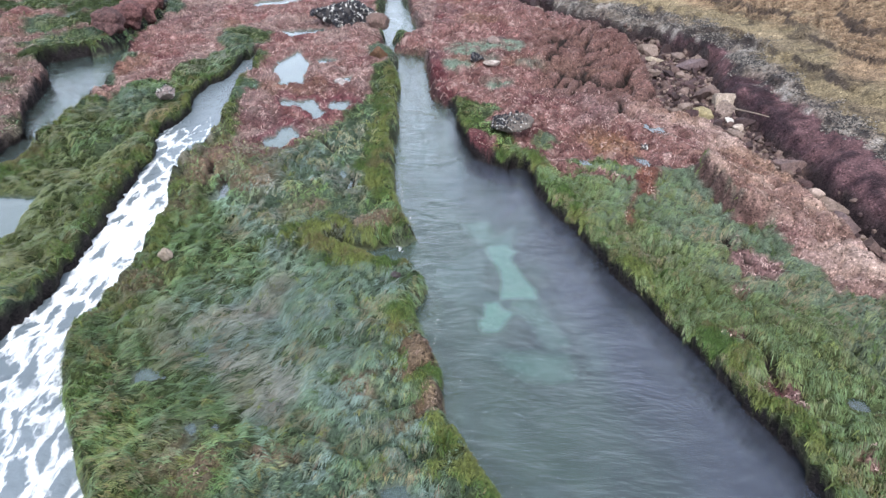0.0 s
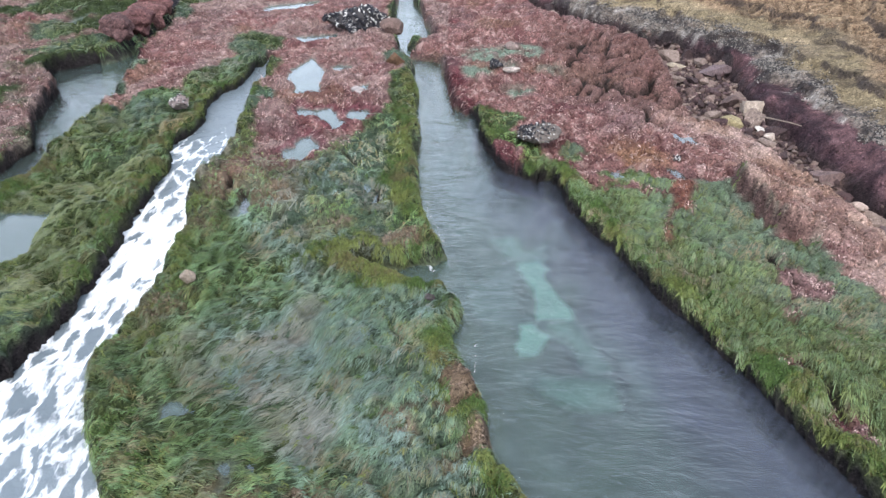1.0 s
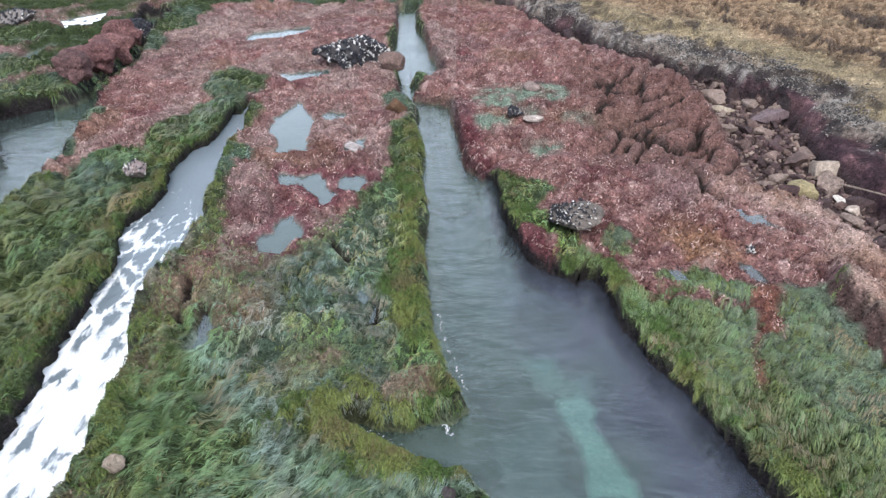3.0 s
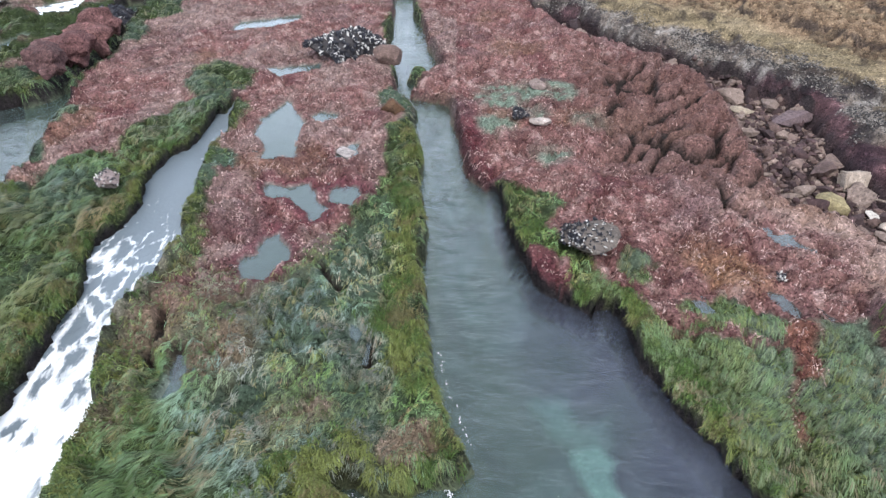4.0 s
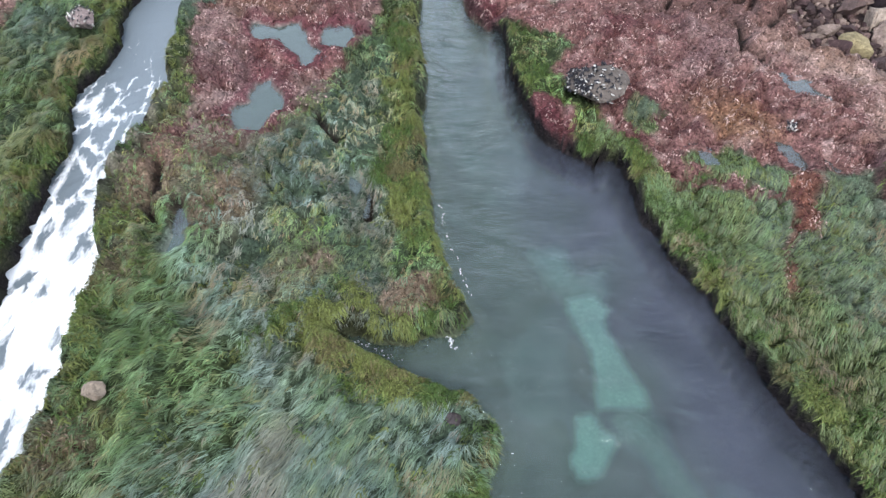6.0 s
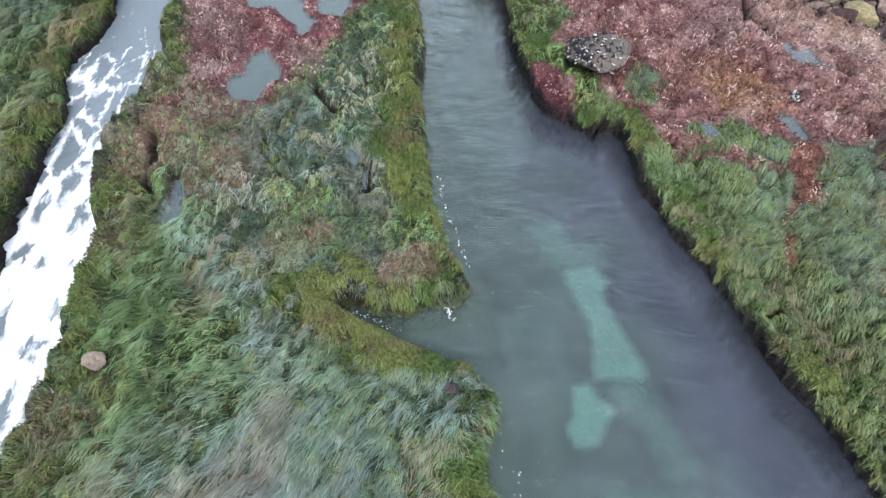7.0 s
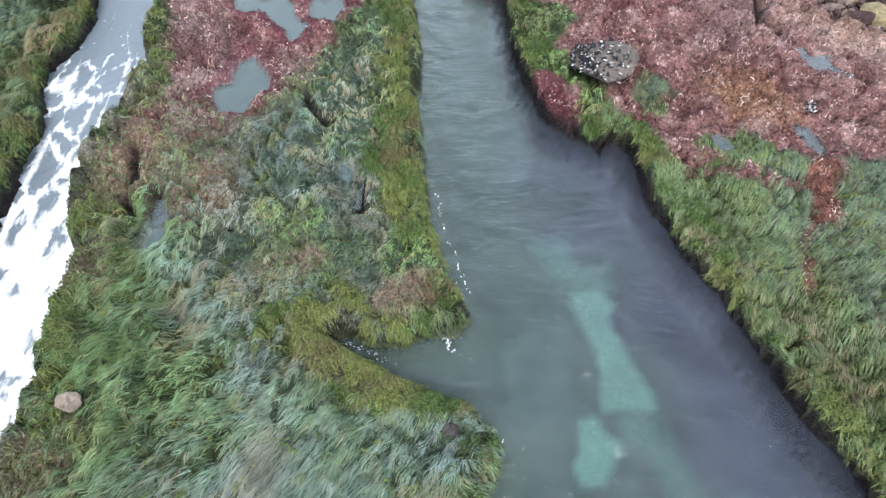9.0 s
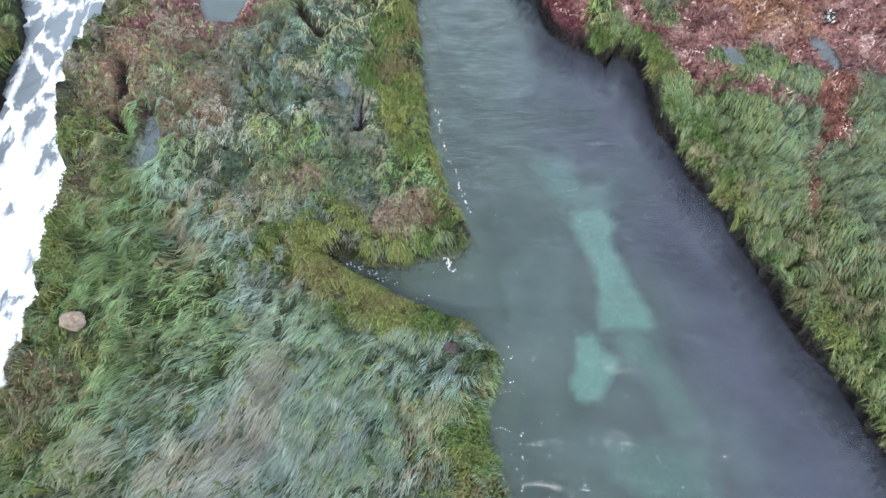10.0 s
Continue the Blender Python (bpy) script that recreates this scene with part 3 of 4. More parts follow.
moss_left = np.max([r - np.hypot(GX - a, GY - b) for a, b, r in ((-15.4, 22.3, 1.4), (-16.6, 21.8, 1.0), (-18, 25, 1.4), (-20.5, 29, 1.6))], axis=0) + 0.8 * f1
C = blend(C, reds * 0.8, left_far * smooth(-0.3, 0.2, f3 + 0.5 * f1) * smooth(0.3, -0.2, moss_left))
# dark brown trench rock, kept darker to paint in the shade between boulders
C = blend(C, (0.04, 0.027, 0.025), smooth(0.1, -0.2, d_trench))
reach = out + 1.1 * fbm(GX, GY, 2.6, 4, 1) + 0.9 * smooth(21, 24, GY)
streak = fbm(GX * 2 + GY, GY * 0.6 - GX * 0.5, 0.9, 4, 3)
stone = blend(np.broadcast_to((0.095, 0.052, 0.054), C.shape), (0.032, 0.018, 0.021), smooth(-0.25, 0.3, 0.7 * f2 + 0.6 * f1))
stone = blend(stone, blend(np.broadcast_to((0.15, 0.122, 0.1), C.shape), (0.055, 0.046, 0.042), smooth(-0.3, 0.2, f1 + 0.3 * f2)), smooth(0.9, 1.2, reach))
stone = blend(stone, BEIGE, smooth(1.6, 2.2, reach))
across, along = 0.8 * GX + 0.6 * GY, 0.8 * GY - 0.6 * GX
scratch = np.abs(fbm(along * 0.3 + 0.2 * f1, across, 0.8, 3, 3))
stone = blend(stone, (0.13, 0.10, 0.07), smooth(0.05, 0.4, fbm(along * 0.5, across, 1.3, 3, 4)) * 0.6 * smooth(1.7, 2.4, reach))
stone = blend(stone, (0.05, 0.04, 0.03), smooth(0.09, 0.02, scratch) * 0.85 * smooth(1.6, 2.2, reach) * smooth(-0.2, 0.2, f3))
stone = blend(stone, (0.2, 0.135, 0.085), smooth(3.0, 4.2, reach) * 0.85)
crust = fbm(GX, GY, 0.32, 3, 6)
belt_zone = smooth(0.75, 1.0, reach) * smooth(2.3, 1.7, reach)
stone = blend(stone, (0.24, 0.215, 0.19), 0.8 * belt_zone * smooth(0.12, 0.4, crust))
stone = blend(stone, (0.028, 0.024, 0.025), 0.85 * belt_zone * smooth(-0.08, -0.35, crust))
stone = blend(stone, (0.06, 0.046, 0.032), 0.7 * smooth(1.9, 2.4, reach) * smooth(0.22, 0.45, fbm(along * 0.6, across, 0.7, 4, 1)))
stone = blend(stone, (0.26, 0.2, 0.125), 0.6 * smooth(1.9, 2.4, reach) * smooth(0.15, 0.45, fbm(along * 0.5, across, 1.1, 4, 0)))
# bored pits and tier risers darkened in colour, standing in for their shade
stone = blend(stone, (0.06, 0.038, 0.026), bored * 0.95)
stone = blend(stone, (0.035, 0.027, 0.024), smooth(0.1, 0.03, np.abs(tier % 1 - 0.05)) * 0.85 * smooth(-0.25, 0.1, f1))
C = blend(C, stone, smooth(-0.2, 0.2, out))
# bank walls at the waterline: dark wet rock, blackened further as painted undercut shade
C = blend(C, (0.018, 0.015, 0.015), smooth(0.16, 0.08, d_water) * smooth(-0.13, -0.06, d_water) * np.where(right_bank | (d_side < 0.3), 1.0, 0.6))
# crevice shade along the cliff foot, put into the colour
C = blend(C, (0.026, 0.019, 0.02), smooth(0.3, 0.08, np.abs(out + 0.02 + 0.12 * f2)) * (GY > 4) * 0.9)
under = smooth(-0.04, -0.14, d_water)
swirl = fbm(GX, GY, 1.7, 3, 3)
deep = blend(np.broadcast_to(np.array((0.085, 0.11, 0.085)), C.shape), (0.045, 0.043, 0.065), smooth(-0.4, 0.4, 0.8 * swirl + 0.5 * (GX - 2.6 - 0.2 * np.clip(6 - GY, 0, 9))))
deep = blend(deep, (0.20, 0.25, 0.25), smooth(0.12, 0.5, swirl) * 0.5)
deep = blend(deep, (0.42, 0.62, 0.55), smooth(0.12, -0.1, d_sand))
deep = blend(deep, (0.3, 0.42, 0.38), smooth(0.3, -0.15, d_faint) * 0.7)
shallow = smooth(-0.6, -0.15, d_main) * (1 - right_bank)
deep = blend(deep, (0.13, 0.15, 0.085), shallow * 0.7)
C = blend(C, deep, under)
C = blend(C, (0.17, 0.2, 0.17), smooth(0.05, -0.1, d_pool) * (GX < 5))

C = np.concatenate([C, (1 - 0.85 * np.maximum(smooth(0.0, -0.25, d_water), smooth(0.05, -0.1, d_pool)))[..., None]], -1)
ny_, nx_ = np.gradient(d_water, ys, xs)
under_by = np.where(right_bank & near, 0.2 * np.sin(np.pi * np.clip(wall * 1.15, 0, 1)), 0) * (np.abs(d_water) < 0.3)
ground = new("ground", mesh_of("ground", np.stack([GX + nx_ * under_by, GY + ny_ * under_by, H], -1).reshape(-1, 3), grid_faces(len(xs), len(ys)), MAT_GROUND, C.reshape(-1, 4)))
tagged(ground, "tidal rock shelf cut by channels, overgrown with red and green weed", "rock shelf", kind="structure")

# regular inner part of the grid, for looking up heights and masks
ix, iy = np.flatnonzero(np.abs(xs) <= 26.01), np.flatnonzero((ys >= -1.51) & (ys < 36))
X0, Y0 = xs[ix[0]], ys[iy[0]]
inner = np.ix_(iy, ix)
HEIGHT, D_WATER, D_POOL, RED_AREA = H[inner], d_water[inner], d_pool[inner], red[inner]
STONY = stony[inner]
DRY, BARE, D_TRENCH, LEFT_FAR, TINT = np.maximum(dry, bare)[inner], bare[inner], d_trench[inner], (left_far * smooth(0.3, -0.2, moss_left))[inner], C[inner][..., :3]
REACH = np.where(out > 0.1, reach, -1.0)[inner]
BLOCKY = blocky[inner]
D_CRACK, D_BENCH = d_crack[inner], np.where(d_ledge < 0.5, np.abs(d_bench), 1.0)[inner]
RIGHT_BANK, EDGE = right_bank[inner], edge[inner]
SLOPE_Y, SLOPE_X = np.gradient(D_WATER, STEP)


def at(field, x, y):
    i = np.clip(np.rint((x - X0) / STEP).astype(int), 0, field.shape[1] - 1)
    j = np.clip(np.rint((y - Y0) / STEP).astype(int), 0, field.shape[0] - 1)
    return field[j, i]


def level_at(x, y):
    """The ground's height between the grid's points."""
    u, v = np.clip((x - X0) / STEP, 0, HEIGHT.shape[1] - 1.001), np.clip((y - Y0) / STEP, 0, HEIGHT.shape[0] - 1.001)
    i, j = u.astype(int), v.astype(int)
    f, g = u - i, v - j
    return (HEIGHT[j, i] * (1 - f) + HEIGHT[j, i + 1] * f) * (1 - g) + (HEIGHT[j + 1, i] * (1 - f) + HEIGHT[j + 1, i + 1] * f) * g


# ---- water ----
def sheet(name, x0, x1, y0, y1, step, level, mat, keep):
    gx, gy = np.meshgrid(np.arange(x0, x1, step), np.arange(y0, y1, step))
    gz = level + 0.012 * fbm(gx * 0.6, gy * 1.5, 0.7, 3, 2)
    faces = grid_faces(gx.shape[1], gx.shape[0])
    faces = faces[keep(gx, gy).ravel()[faces].any(1)]
    used, faces = np.unique(faces, return_inverse=True)
    verts = np.stack([gx, gy, gz], -1).reshape(-1, 3)[used]
    vx, vy = verts[:, 0], verts[:, 1]
    lee = smooth(-0.9, 0.9, vx - 2.9 - 0.42 * np.clip(7 - vy, -4, 9) + 0.9 * fbm(vx, vy, 1.8, 3, 2))
    silt = blend(np.broadcast_to((0.125, 0.165, 0.155), (len(vx), 3)), (0.115, 0.128, 0.17), lee) * (1 + 0.3 * fbm(vx, vy, 1.0, 4, 5))[:, None]
    return new(name, mesh_of(name, verts, faces.reshape(-1, 4), mat, silt))


LEVEL = -0.36
tagged(new("sea", mesh_of("sea", [(-3000, -3000, LEVEL - 0.004), (12.6, -3000, LEVEL - 0.004), (12.6, -9, LEVEL - 0.004), (-3000, -9, LEVEL - 0.004)], [(0, 1, 2, 3)], MAT_WATER, np.tile((0.12, 0.15, 0.165), (4, 1)))), "open grey sea beyond the shelf", "sea", kind="structure")
tagged(sheet("water", -3.4, 8.6, -11.9, 35.9, 0.12, LEVEL, MAT_WATER, lambda x, y: np.where(y > -1.4, at(D_WATER, x, y), outline(x, y, MAIN)) < 0.3),
       "grey-green sea water in the main channel, sandy bed showing through", "sea water", kind="structure")
tagged(sheet("water", -17, -10.5, 3, 34, 0.12, LEVEL, MAT_WATER, lambda x, y: at(D_WATER, x, y) < 0.4),
       "dark grey sea water in a side channel", "sea water", kind="structure")

gx, gy = np.meshgrid(np.arange(-14.5, -1.8, 0.07), np.arange(-11.9, 22.6, 0.07))
froth = smooth(14.8, 13.4, gy + 0.6 * fbm(gx, gy, 0.8, 3, 4))
gz = -0.2 - 0.035 * np.clip(12 - gy, 0, 12) + froth * (0.08 * fbm(gx, gy, 0.7, 4, 5) + 0.05 * np.abs(fbm(gx, gy, 0.3, 3, 2))) + 0.01 * fbm(gx, gy, 0.5, 3, 1)
cover = froth * (0.24 + 0.34 * smooth(10.5, 8.8, gy) * smooth(5, 7.5, gy) + 0.1 * smooth(4, 2, gy) + 0.3 * fbm(gx * 1.3, gy * 0.5, 1.3, 3, 6)) + (1 - froth) * (-0.05 + 0.3 * fbm(gx, gy * 0.6, 1.2, 3, 3))
faces = grid_faces(gx.shape[1], gx.shape[0])
ds = outline(gx, gy, STREAM)
faces = faces[(ds < 0.4).ravel()[faces].any(1)]
used, faces = np.unique(faces, return_inverse=True)
surf = new("surf", mesh_of("surf", np.stack([gx, gy, gz], -1).reshape(-1, 3)[used], faces.reshape(-1, 4), MAT_FOAM, extra=cover.ravel()[used]))
tagged(surf, "white foaming surf rushing through a narrow rock channel", "surf", kind="structure")

for poly in POOLS:
    px, py = np.array(poly).T
    gx, gy = np.meshgrid(np.arange(px.min() - 0.4, px.max() + 0.4, 0.1), np.arange(py.min() - 0.4, py.max() + 0.4, 0.1))
    faces = grid_faces(gx.shape[1], gx.shape[0])
    faces = faces[(outline(gx, gy, poly) < 0.15).ravel()[faces].any(1)]
    used, faces = np.unique(faces, return_inverse=True)
    verts = np.stack([gx, gy, 0 * gx - 0.045], -1).reshape(-1, 3)[used]
    white = px.max() < -17.5 and py.max() > 33
    tagged(new("tide_pool", mesh_of("tide_pool", verts, faces.reshape(-1, 4), MAT_FOAM if white else MAT_POOL, extra=np.full(len(verts), 0.5))),
           "shelf pool filled with white foaming water" if white else "shallow still tide pool reflecting the grey sky", "tide pool", "tide pools on the shelf", "structure")


def foam_streak(line, count, size, seed):
    """Drifting froth: many small flat flakes of uneven outline strung along a line on the water."""
    r = np.random.RandomState(seed)
    pts = np.array(line)
    place = r.rand(count) * (len(pts) - 1)
    i = place.astype(int)
    f = (place - i)[:, None]
    way = pts[i + 1] - pts[i]
    centre = pts[i] * (1 - f) + pts[i + 1] * f + 0.06 * np.stack([fbm(place, 0 * place, 0.25, 3, 1), fbm(place, 0 * place + 9, 0.25, 3, 2)], -1) + r.normal(0, 0.018, (count, 2))
    turn = np.arctan2(way[:, 1], way[:, 0]) + r.normal(0, 0.7, count)
    spoke = np.arange(7) * math.tau / 7
    reach_ = size * r.uniform(0.3, 1.0, (count, 1)) * r.uniform(0.6, 1.3, (count, 7))
    lx, ly = np.cos(spoke) * reach_ * 1.7, np.sin(spoke) * reach_ * 0.7
    cs, sn = np.cos(turn)[:, None], np.sin(turn)[:, None]
    rim = np.stack([centre[:, :1] + lx * cs - ly * sn, centre[:, 1:] + lx * sn + ly * cs, np.full((count, 7), LEVEL + 0.018)], -1)
    crown = np.concatenate([centre, np.full((count, 1), LEVEL + 0.026)], 1)[:, None]
    verts = np.concatenate([crown, rim], 1)
    tri = np.array([(0, 1 + k, 1 + (k + 1) % 7) for k in range(7)])
    faces = (np.arange(count) * 8)[:, None, None] + tri[None]
    streak = new("foam_streak", mesh_of("foam_streak", verts.reshape(-1, 3), faces.reshape(-1, 3), MAT_FROTH))
    return tagged(streak, "thin line of white froth drifting on channel water", "sea foam", kind="stuff")


foam_streak(pairs("-.22,10.6 -.16,10.1 0,9.5 .18,9.15 .22,8.8 .38,8.5"), 46, 0.012, 1)
foam_streak(pairs("-.1,7.75 -.03,7.6 .05,7.45 .2,7.35"), 40, 0.014, 2)
foam_streak(pairs("-1.55,7.5 -1.3,7.4 -1.0,7.25 -.7,7.15"), 30, 0.011, 3)
foam_streak(pairs("1.0,5.2 1.05,4.6 1.0,4.1"), 12, 0.011, 5)


# ---- weed ----
def scatter(count, mask, x0=-26, x1=26, y0=-1.4, y1=35.5, fall=11.0):
    """Random places where mask(x, y) is high; fewer far off."""
    xs_, ys_ = [], []
    have = 0
    while have < count:
        x, y = rng.uniform(x0, x1, 400000), rng.uniform(y0, y1, 400000)
        keep = rng.rand(400000) < mask(x, y) * np.minimum(1, (fall / np.maximum(y, 1)) ** 1.6)
        xs_.append(x[keep]), ys_.append(y[keep])
        have += keep.sum()
    return np.concatenate(xs_)[:count], np.concatenate(ys_)[:count]


def ribbons(name, x, y, angle, length, width, tint, mat, lift=0.05, points=4, bend=None, roll_by=0.3):
    """Weed blades that lie along the ground from their roots and hang over edges; all in one mesh."""
    n = len(x)
    s = np.linspace(0, 1, points)[None]
    bend = (rng.normal(0, 0.5, n) if bend is None else bend)[:, None]
    a = angle[:, None] + bend * s
    px, py = x[:, None] + np.cos(a) * length[:, None] * s, y[:, None] + np.sin(a) * length[:, None] * s
    arch = (lift * rng.rand(n))[:, None] * np.sin(np.pi * (0.15 + 0.8 * s))
    pz = np.maximum(level_at(px, py), LEVEL - 0.02)
    pz = np.maximum(pz, pz[:, :1] - 0.9 * length[:, None] * s) + arch + 0.012
    w = (width[:, None] * (1 - 0.8 * s**2)) / 2
    roll = rng.normal(0, roll_by, n)[:, None]
    ox, oy, oz = -np.sin(a) * w * np.cos(roll), np.cos(a) * w * np.cos(roll), w * np.sin(roll)
    left, right = np.stack([px + ox, py + oy, pz + oz], -1), np.stack([px - ox, py - oy, pz - oz], -1)
    verts = np.stack([left, right], 2).reshape(-1, 3)
    base = (np.arange(n) * points * 2)[:, None] + (np.arange(points - 1) * 2)[None]
    faces = np.stack([base, base + 1, base + 3, base + 2], -1).reshape(-1, 4)
    # tint darkens towards the root, painting in shade low among the blades
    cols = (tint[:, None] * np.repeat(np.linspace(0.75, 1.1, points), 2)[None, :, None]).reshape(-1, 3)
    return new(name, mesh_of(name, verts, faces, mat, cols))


def tufted(x, y, angle, tint, blades, spread, turn):
    """Blades in tufts: each place becomes a bunch that lies one way, with one colour and one bend."""
    n = len(x) * blades
    rep = lambda v: np.repeat(v, blades, axis=0)
    return (rep(x) + rng.normal(0, spread, n), rep(y) + rng.normal(0, spread, n), rep(angle) + rng.normal(0, turn, n),
            rep(tint) * rng.uniform(0.9, 1.1, (n, 1)), rep(rng.normal(0, 0.2, len(x))) + rng.normal(0, 0.08, n))


def dry_land(x, y):
    return (at(D_WATER, x, y) > np.where(at(RIGHT_BANK, x, y), 0.14, -0.02)) & (at(D_POOL, x, y) > 0.03) & (at(D_TRENCH, x, y) > 0) & (outline(x, y, CLIFF) > 0)


CLEAR = [(3.02, 13.6, 0.55), (-5.24, 6.28, 0.24), (-9.05, 15.85, 0.45), (0.08, 6.08, 0.13)]


def open_spot(x, y):
    return np.min([np.hypot(x - a, y - b) - r for a, b, r in CLEAR], axis=0) > 0


def combed(x, y):
    """How long and sleek the grass grows: long in the backwash, short and curly elsewhere."""
    g = np.maximum(np.exp(-((x + 2.4) ** 2 + (y - 4) ** 2) / 12), np.exp(-((x + 4.9) ** 2 + (y - 7.9) ** 2) / 2.5))
    g = np.maximum(g, np.where(x < -7.8, 0.75, 0) + np.where(x > 3, 0.85, 0))
    return np.clip(g + 0.25 * fbm(x, y, 1.2, 2, 4), 0, 1)


def lay(x, y):
    """The way the blades lie: combed by the backwash, turning with the ground, outwards near an edge."""
    a = radians(-118) + 1.0 * fbm(x, y, 4.0, 2, 3) + 0.35 * fbm(x, y, 0.9, 2, 6)
    pull = smooth(0.45, 0.1, at(D_WATER, x, y)) * np.where(at(RIGHT_BANK, x, y), -0.6, 1)
    gx_, gy_ = -at(SLOPE_X, x, y), -at(SLOPE_Y, x, y)
    return np.arctan2(np.sin(a) * (1 - pull) + 1.5 * pull * gy_, np.cos(a) * (1 - pull) + 1.5 * pull * gx_)


def grass_mask(x, y):
    return dry_land(x, y) * open_spot(x, y) * (at(D_CRACK, x, y) > 0.11) * (at(D_BENCH, x, y) > 0.35) * (1 - at(BARE, x, y)) * (1 - 0.9 * at(STONY, x, y)) * (1 - at(RED_AREA, x, y) * np.where((y < 12.8) & (x < 0), 0.6, 1.0)) * (1 - 0.95 * at(LEFT_FAR, x, y)) * np.where((x > 0.3) & (y > 16), 0.12, 1) * np.where(x > 3, 0.45 + 0.55 * smooth(0.9, 0.4, at(D_WATER, x, y)), np.maximum(smooth(0.95, 0.2, fbm(x, y, 1.5, 3, 2) + 0.3), 0.9 * smooth(1.1, 0.7, at(D_WATER, x, y)) * smooth(13, 11, y)) * (0.12 + 0.88 * smooth(-0.4, 0.0, fbm(x, y, 0.25, 2, 1))))


N, B = 68000, 4
x, y = scatter(N, grass_mask)
tone = smooth(-0.3, 0.3, fbm(x, y, 3.0, 3, 7) + 0.35 * fbm(x, y, 1.3, 4, 1) - 0.2 + 0.55 * np.exp(-((x + 2) ** 2 + (y - 4.5) ** 2) / 8) + 0.25 * np.exp(-((x + 2.8) ** 2 + (y - 10.5) ** 2) / 5) + 0.3 * np.where(x > 3, at(D_WATER, x, y) - 1.5, 0) - 0.1 * (x < -7.5))
rim = at(EDGE, x, y)
tint = blend(blend(np.broadcast_to((0.1, 0.162, 0.07), (N, 3)), (0.116, 0.162, 0.14), tone), (0.14, 0.165, 0.045), rim * 0.55 * smooth(-0.3, 0.25, fbm(x, y, 0.5, 3, 5)))
tint = blend(tint, (0.04, 0.066, 0.02), (rng.rand(N) < 0.25) * 0.8 * (1 - 0.5 * tone))
olive = smooth(0.05, 0.35, fbm(x, y, 0.55, 3, 2)) * (1 - 0.8 * combed(x, y) * (x < 3))
tint = blend(tint, (0.17, 0.165, 0.045), 0.7 * olive * (rng.rand(N) < 0.7))
tint = blend(tint, (0.055, 0.1, 0.028), 0.75 * smooth(0.05, 0.35, fbm(x, y, 0.6, 3, 6)) * (1 - 0.6 * combed(x, y)))
dead = smooth(0.12, 0.4, fbm(x, y, 0.8, 3, 4)) * (rng.rand(N) < 0.6)
tint = blend(tint, (0.15, 0.115, 0.065), dead * 0.7)
tint = blend(tint, (0.105, 0.15, 0.055), 0.55 * (x > 3) * (1 - 0.5 * rim))
tint = blend(tint, (0.20, 0.125, 0.085), 0.6 * (x > 3) * smooth(0.05, 0.4, fbm(x, y, 1.0, 3, 2)) * (rng.rand(N) < 0.6))
veined = smooth(0.1, 0.45, fbm(x, y, 1.6, 3, 0)) * (x < -1)
tint = blend(tint, (0.16, 0.14, 0.115), veined * 0.55)
west = (x < -7.8) * smooth(0.3, 0.9, at(D_WATER, x, y))
tint = blend(tint, (0.115, 0.13, 0.05), 0.75 * west * smooth(-0.2, 0.15, fbm(x, y, 1.6, 3, 6)))
tint = blend(tint, (0.21, 0.15, 0.075), 0.8 * smooth(1.0, 0.4, np.hypot(x + 8.45, (y - 14.4) * 0.8)))
tint = blend(tint, (0.08, 0.14, 0.028), 0.6 * (x < 3) * smooth(0.0, 0.3, fbm(x, y, 1.2, 3, 3) + 0.25 * np.exp(-((x + 1.2) ** 2 + (y - 7.2) ** 2) / 3)) * (1 - 0.9 * combed(x, y)))
calm = combed(x, y)[:, None]
odd = rng.rand(N)
tint = blend(tint, (0.15, 0.075, 0.05), 0.75 * (odd < 0.05) * (1 - 0.7 * calm[:, 0]))
tint = blend(tint, (0.2, 0.17, 0.06), 0.7 * (odd > 0.94) * (1 - 0.7 * calm[:, 0]))
tint = tint * (1 + rng.uniform(-0.42, 0.42, (N, 1)) * (1 - 0.35 * calm)) * np.where(x > 3, 0.98, 1.22 - 0.24 * calm[:, 0] + 0.45 * smooth(8, 10, y) * smooth(-7.2, -6.2, x))[:, None] * (1 + (0.7 * smooth(-0.4, 0.35, fbm(x, y, 0.7, 3, 5)) - 0.35)[:, None] * (1 - 0.6 * calm))
x, y, angle, tint, bend = tufted(x, y, lay(x, y) + rng.normal(0, 0.16, N) + rng.normal(0, 0.5, N) * (1 - combed(x, y)), tint, B, 0.028, 0.08)
keep = dry_land(x, y)
x, y, angle, tint, bend = (v[keep] for v in (x, y, angle, tint, bend))
N = len(x)
sleek = combed(x, y)
tint = tint * (0.92 + 0.22 * sleek)[:, None]
size = rng.uniform(0.1, 0.24, N) * (0.42 + 1.0 * sleek**1.5) * (1 - 0.45 * at(EDGE, x, y)) * np.where(at(RIGHT_BANK, x, y) & (at(D_WATER, x, y) < 0.4), 0.5, np.where(x > 3, 0.6, 1))
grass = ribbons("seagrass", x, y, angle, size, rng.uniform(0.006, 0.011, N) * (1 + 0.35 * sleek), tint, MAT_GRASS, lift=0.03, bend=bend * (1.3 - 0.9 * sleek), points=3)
tagged(grass, "wet blue-green seagrass combed flat over the rock", "seagrass", kind="stuff")

N, B = 10500, 8
x, y = scatter(N, lambda x, y: dry_land(x, y) * (1 - at(RED_AREA, x, y)) * (1 - 0.9 * at(LEFT_FAR, x, y)) * (0.012 + 0.95 * at(EDGE, x, y)) * smooth(-0.3, 0.1, fbm(x, y, 0.35, 2, 3)))
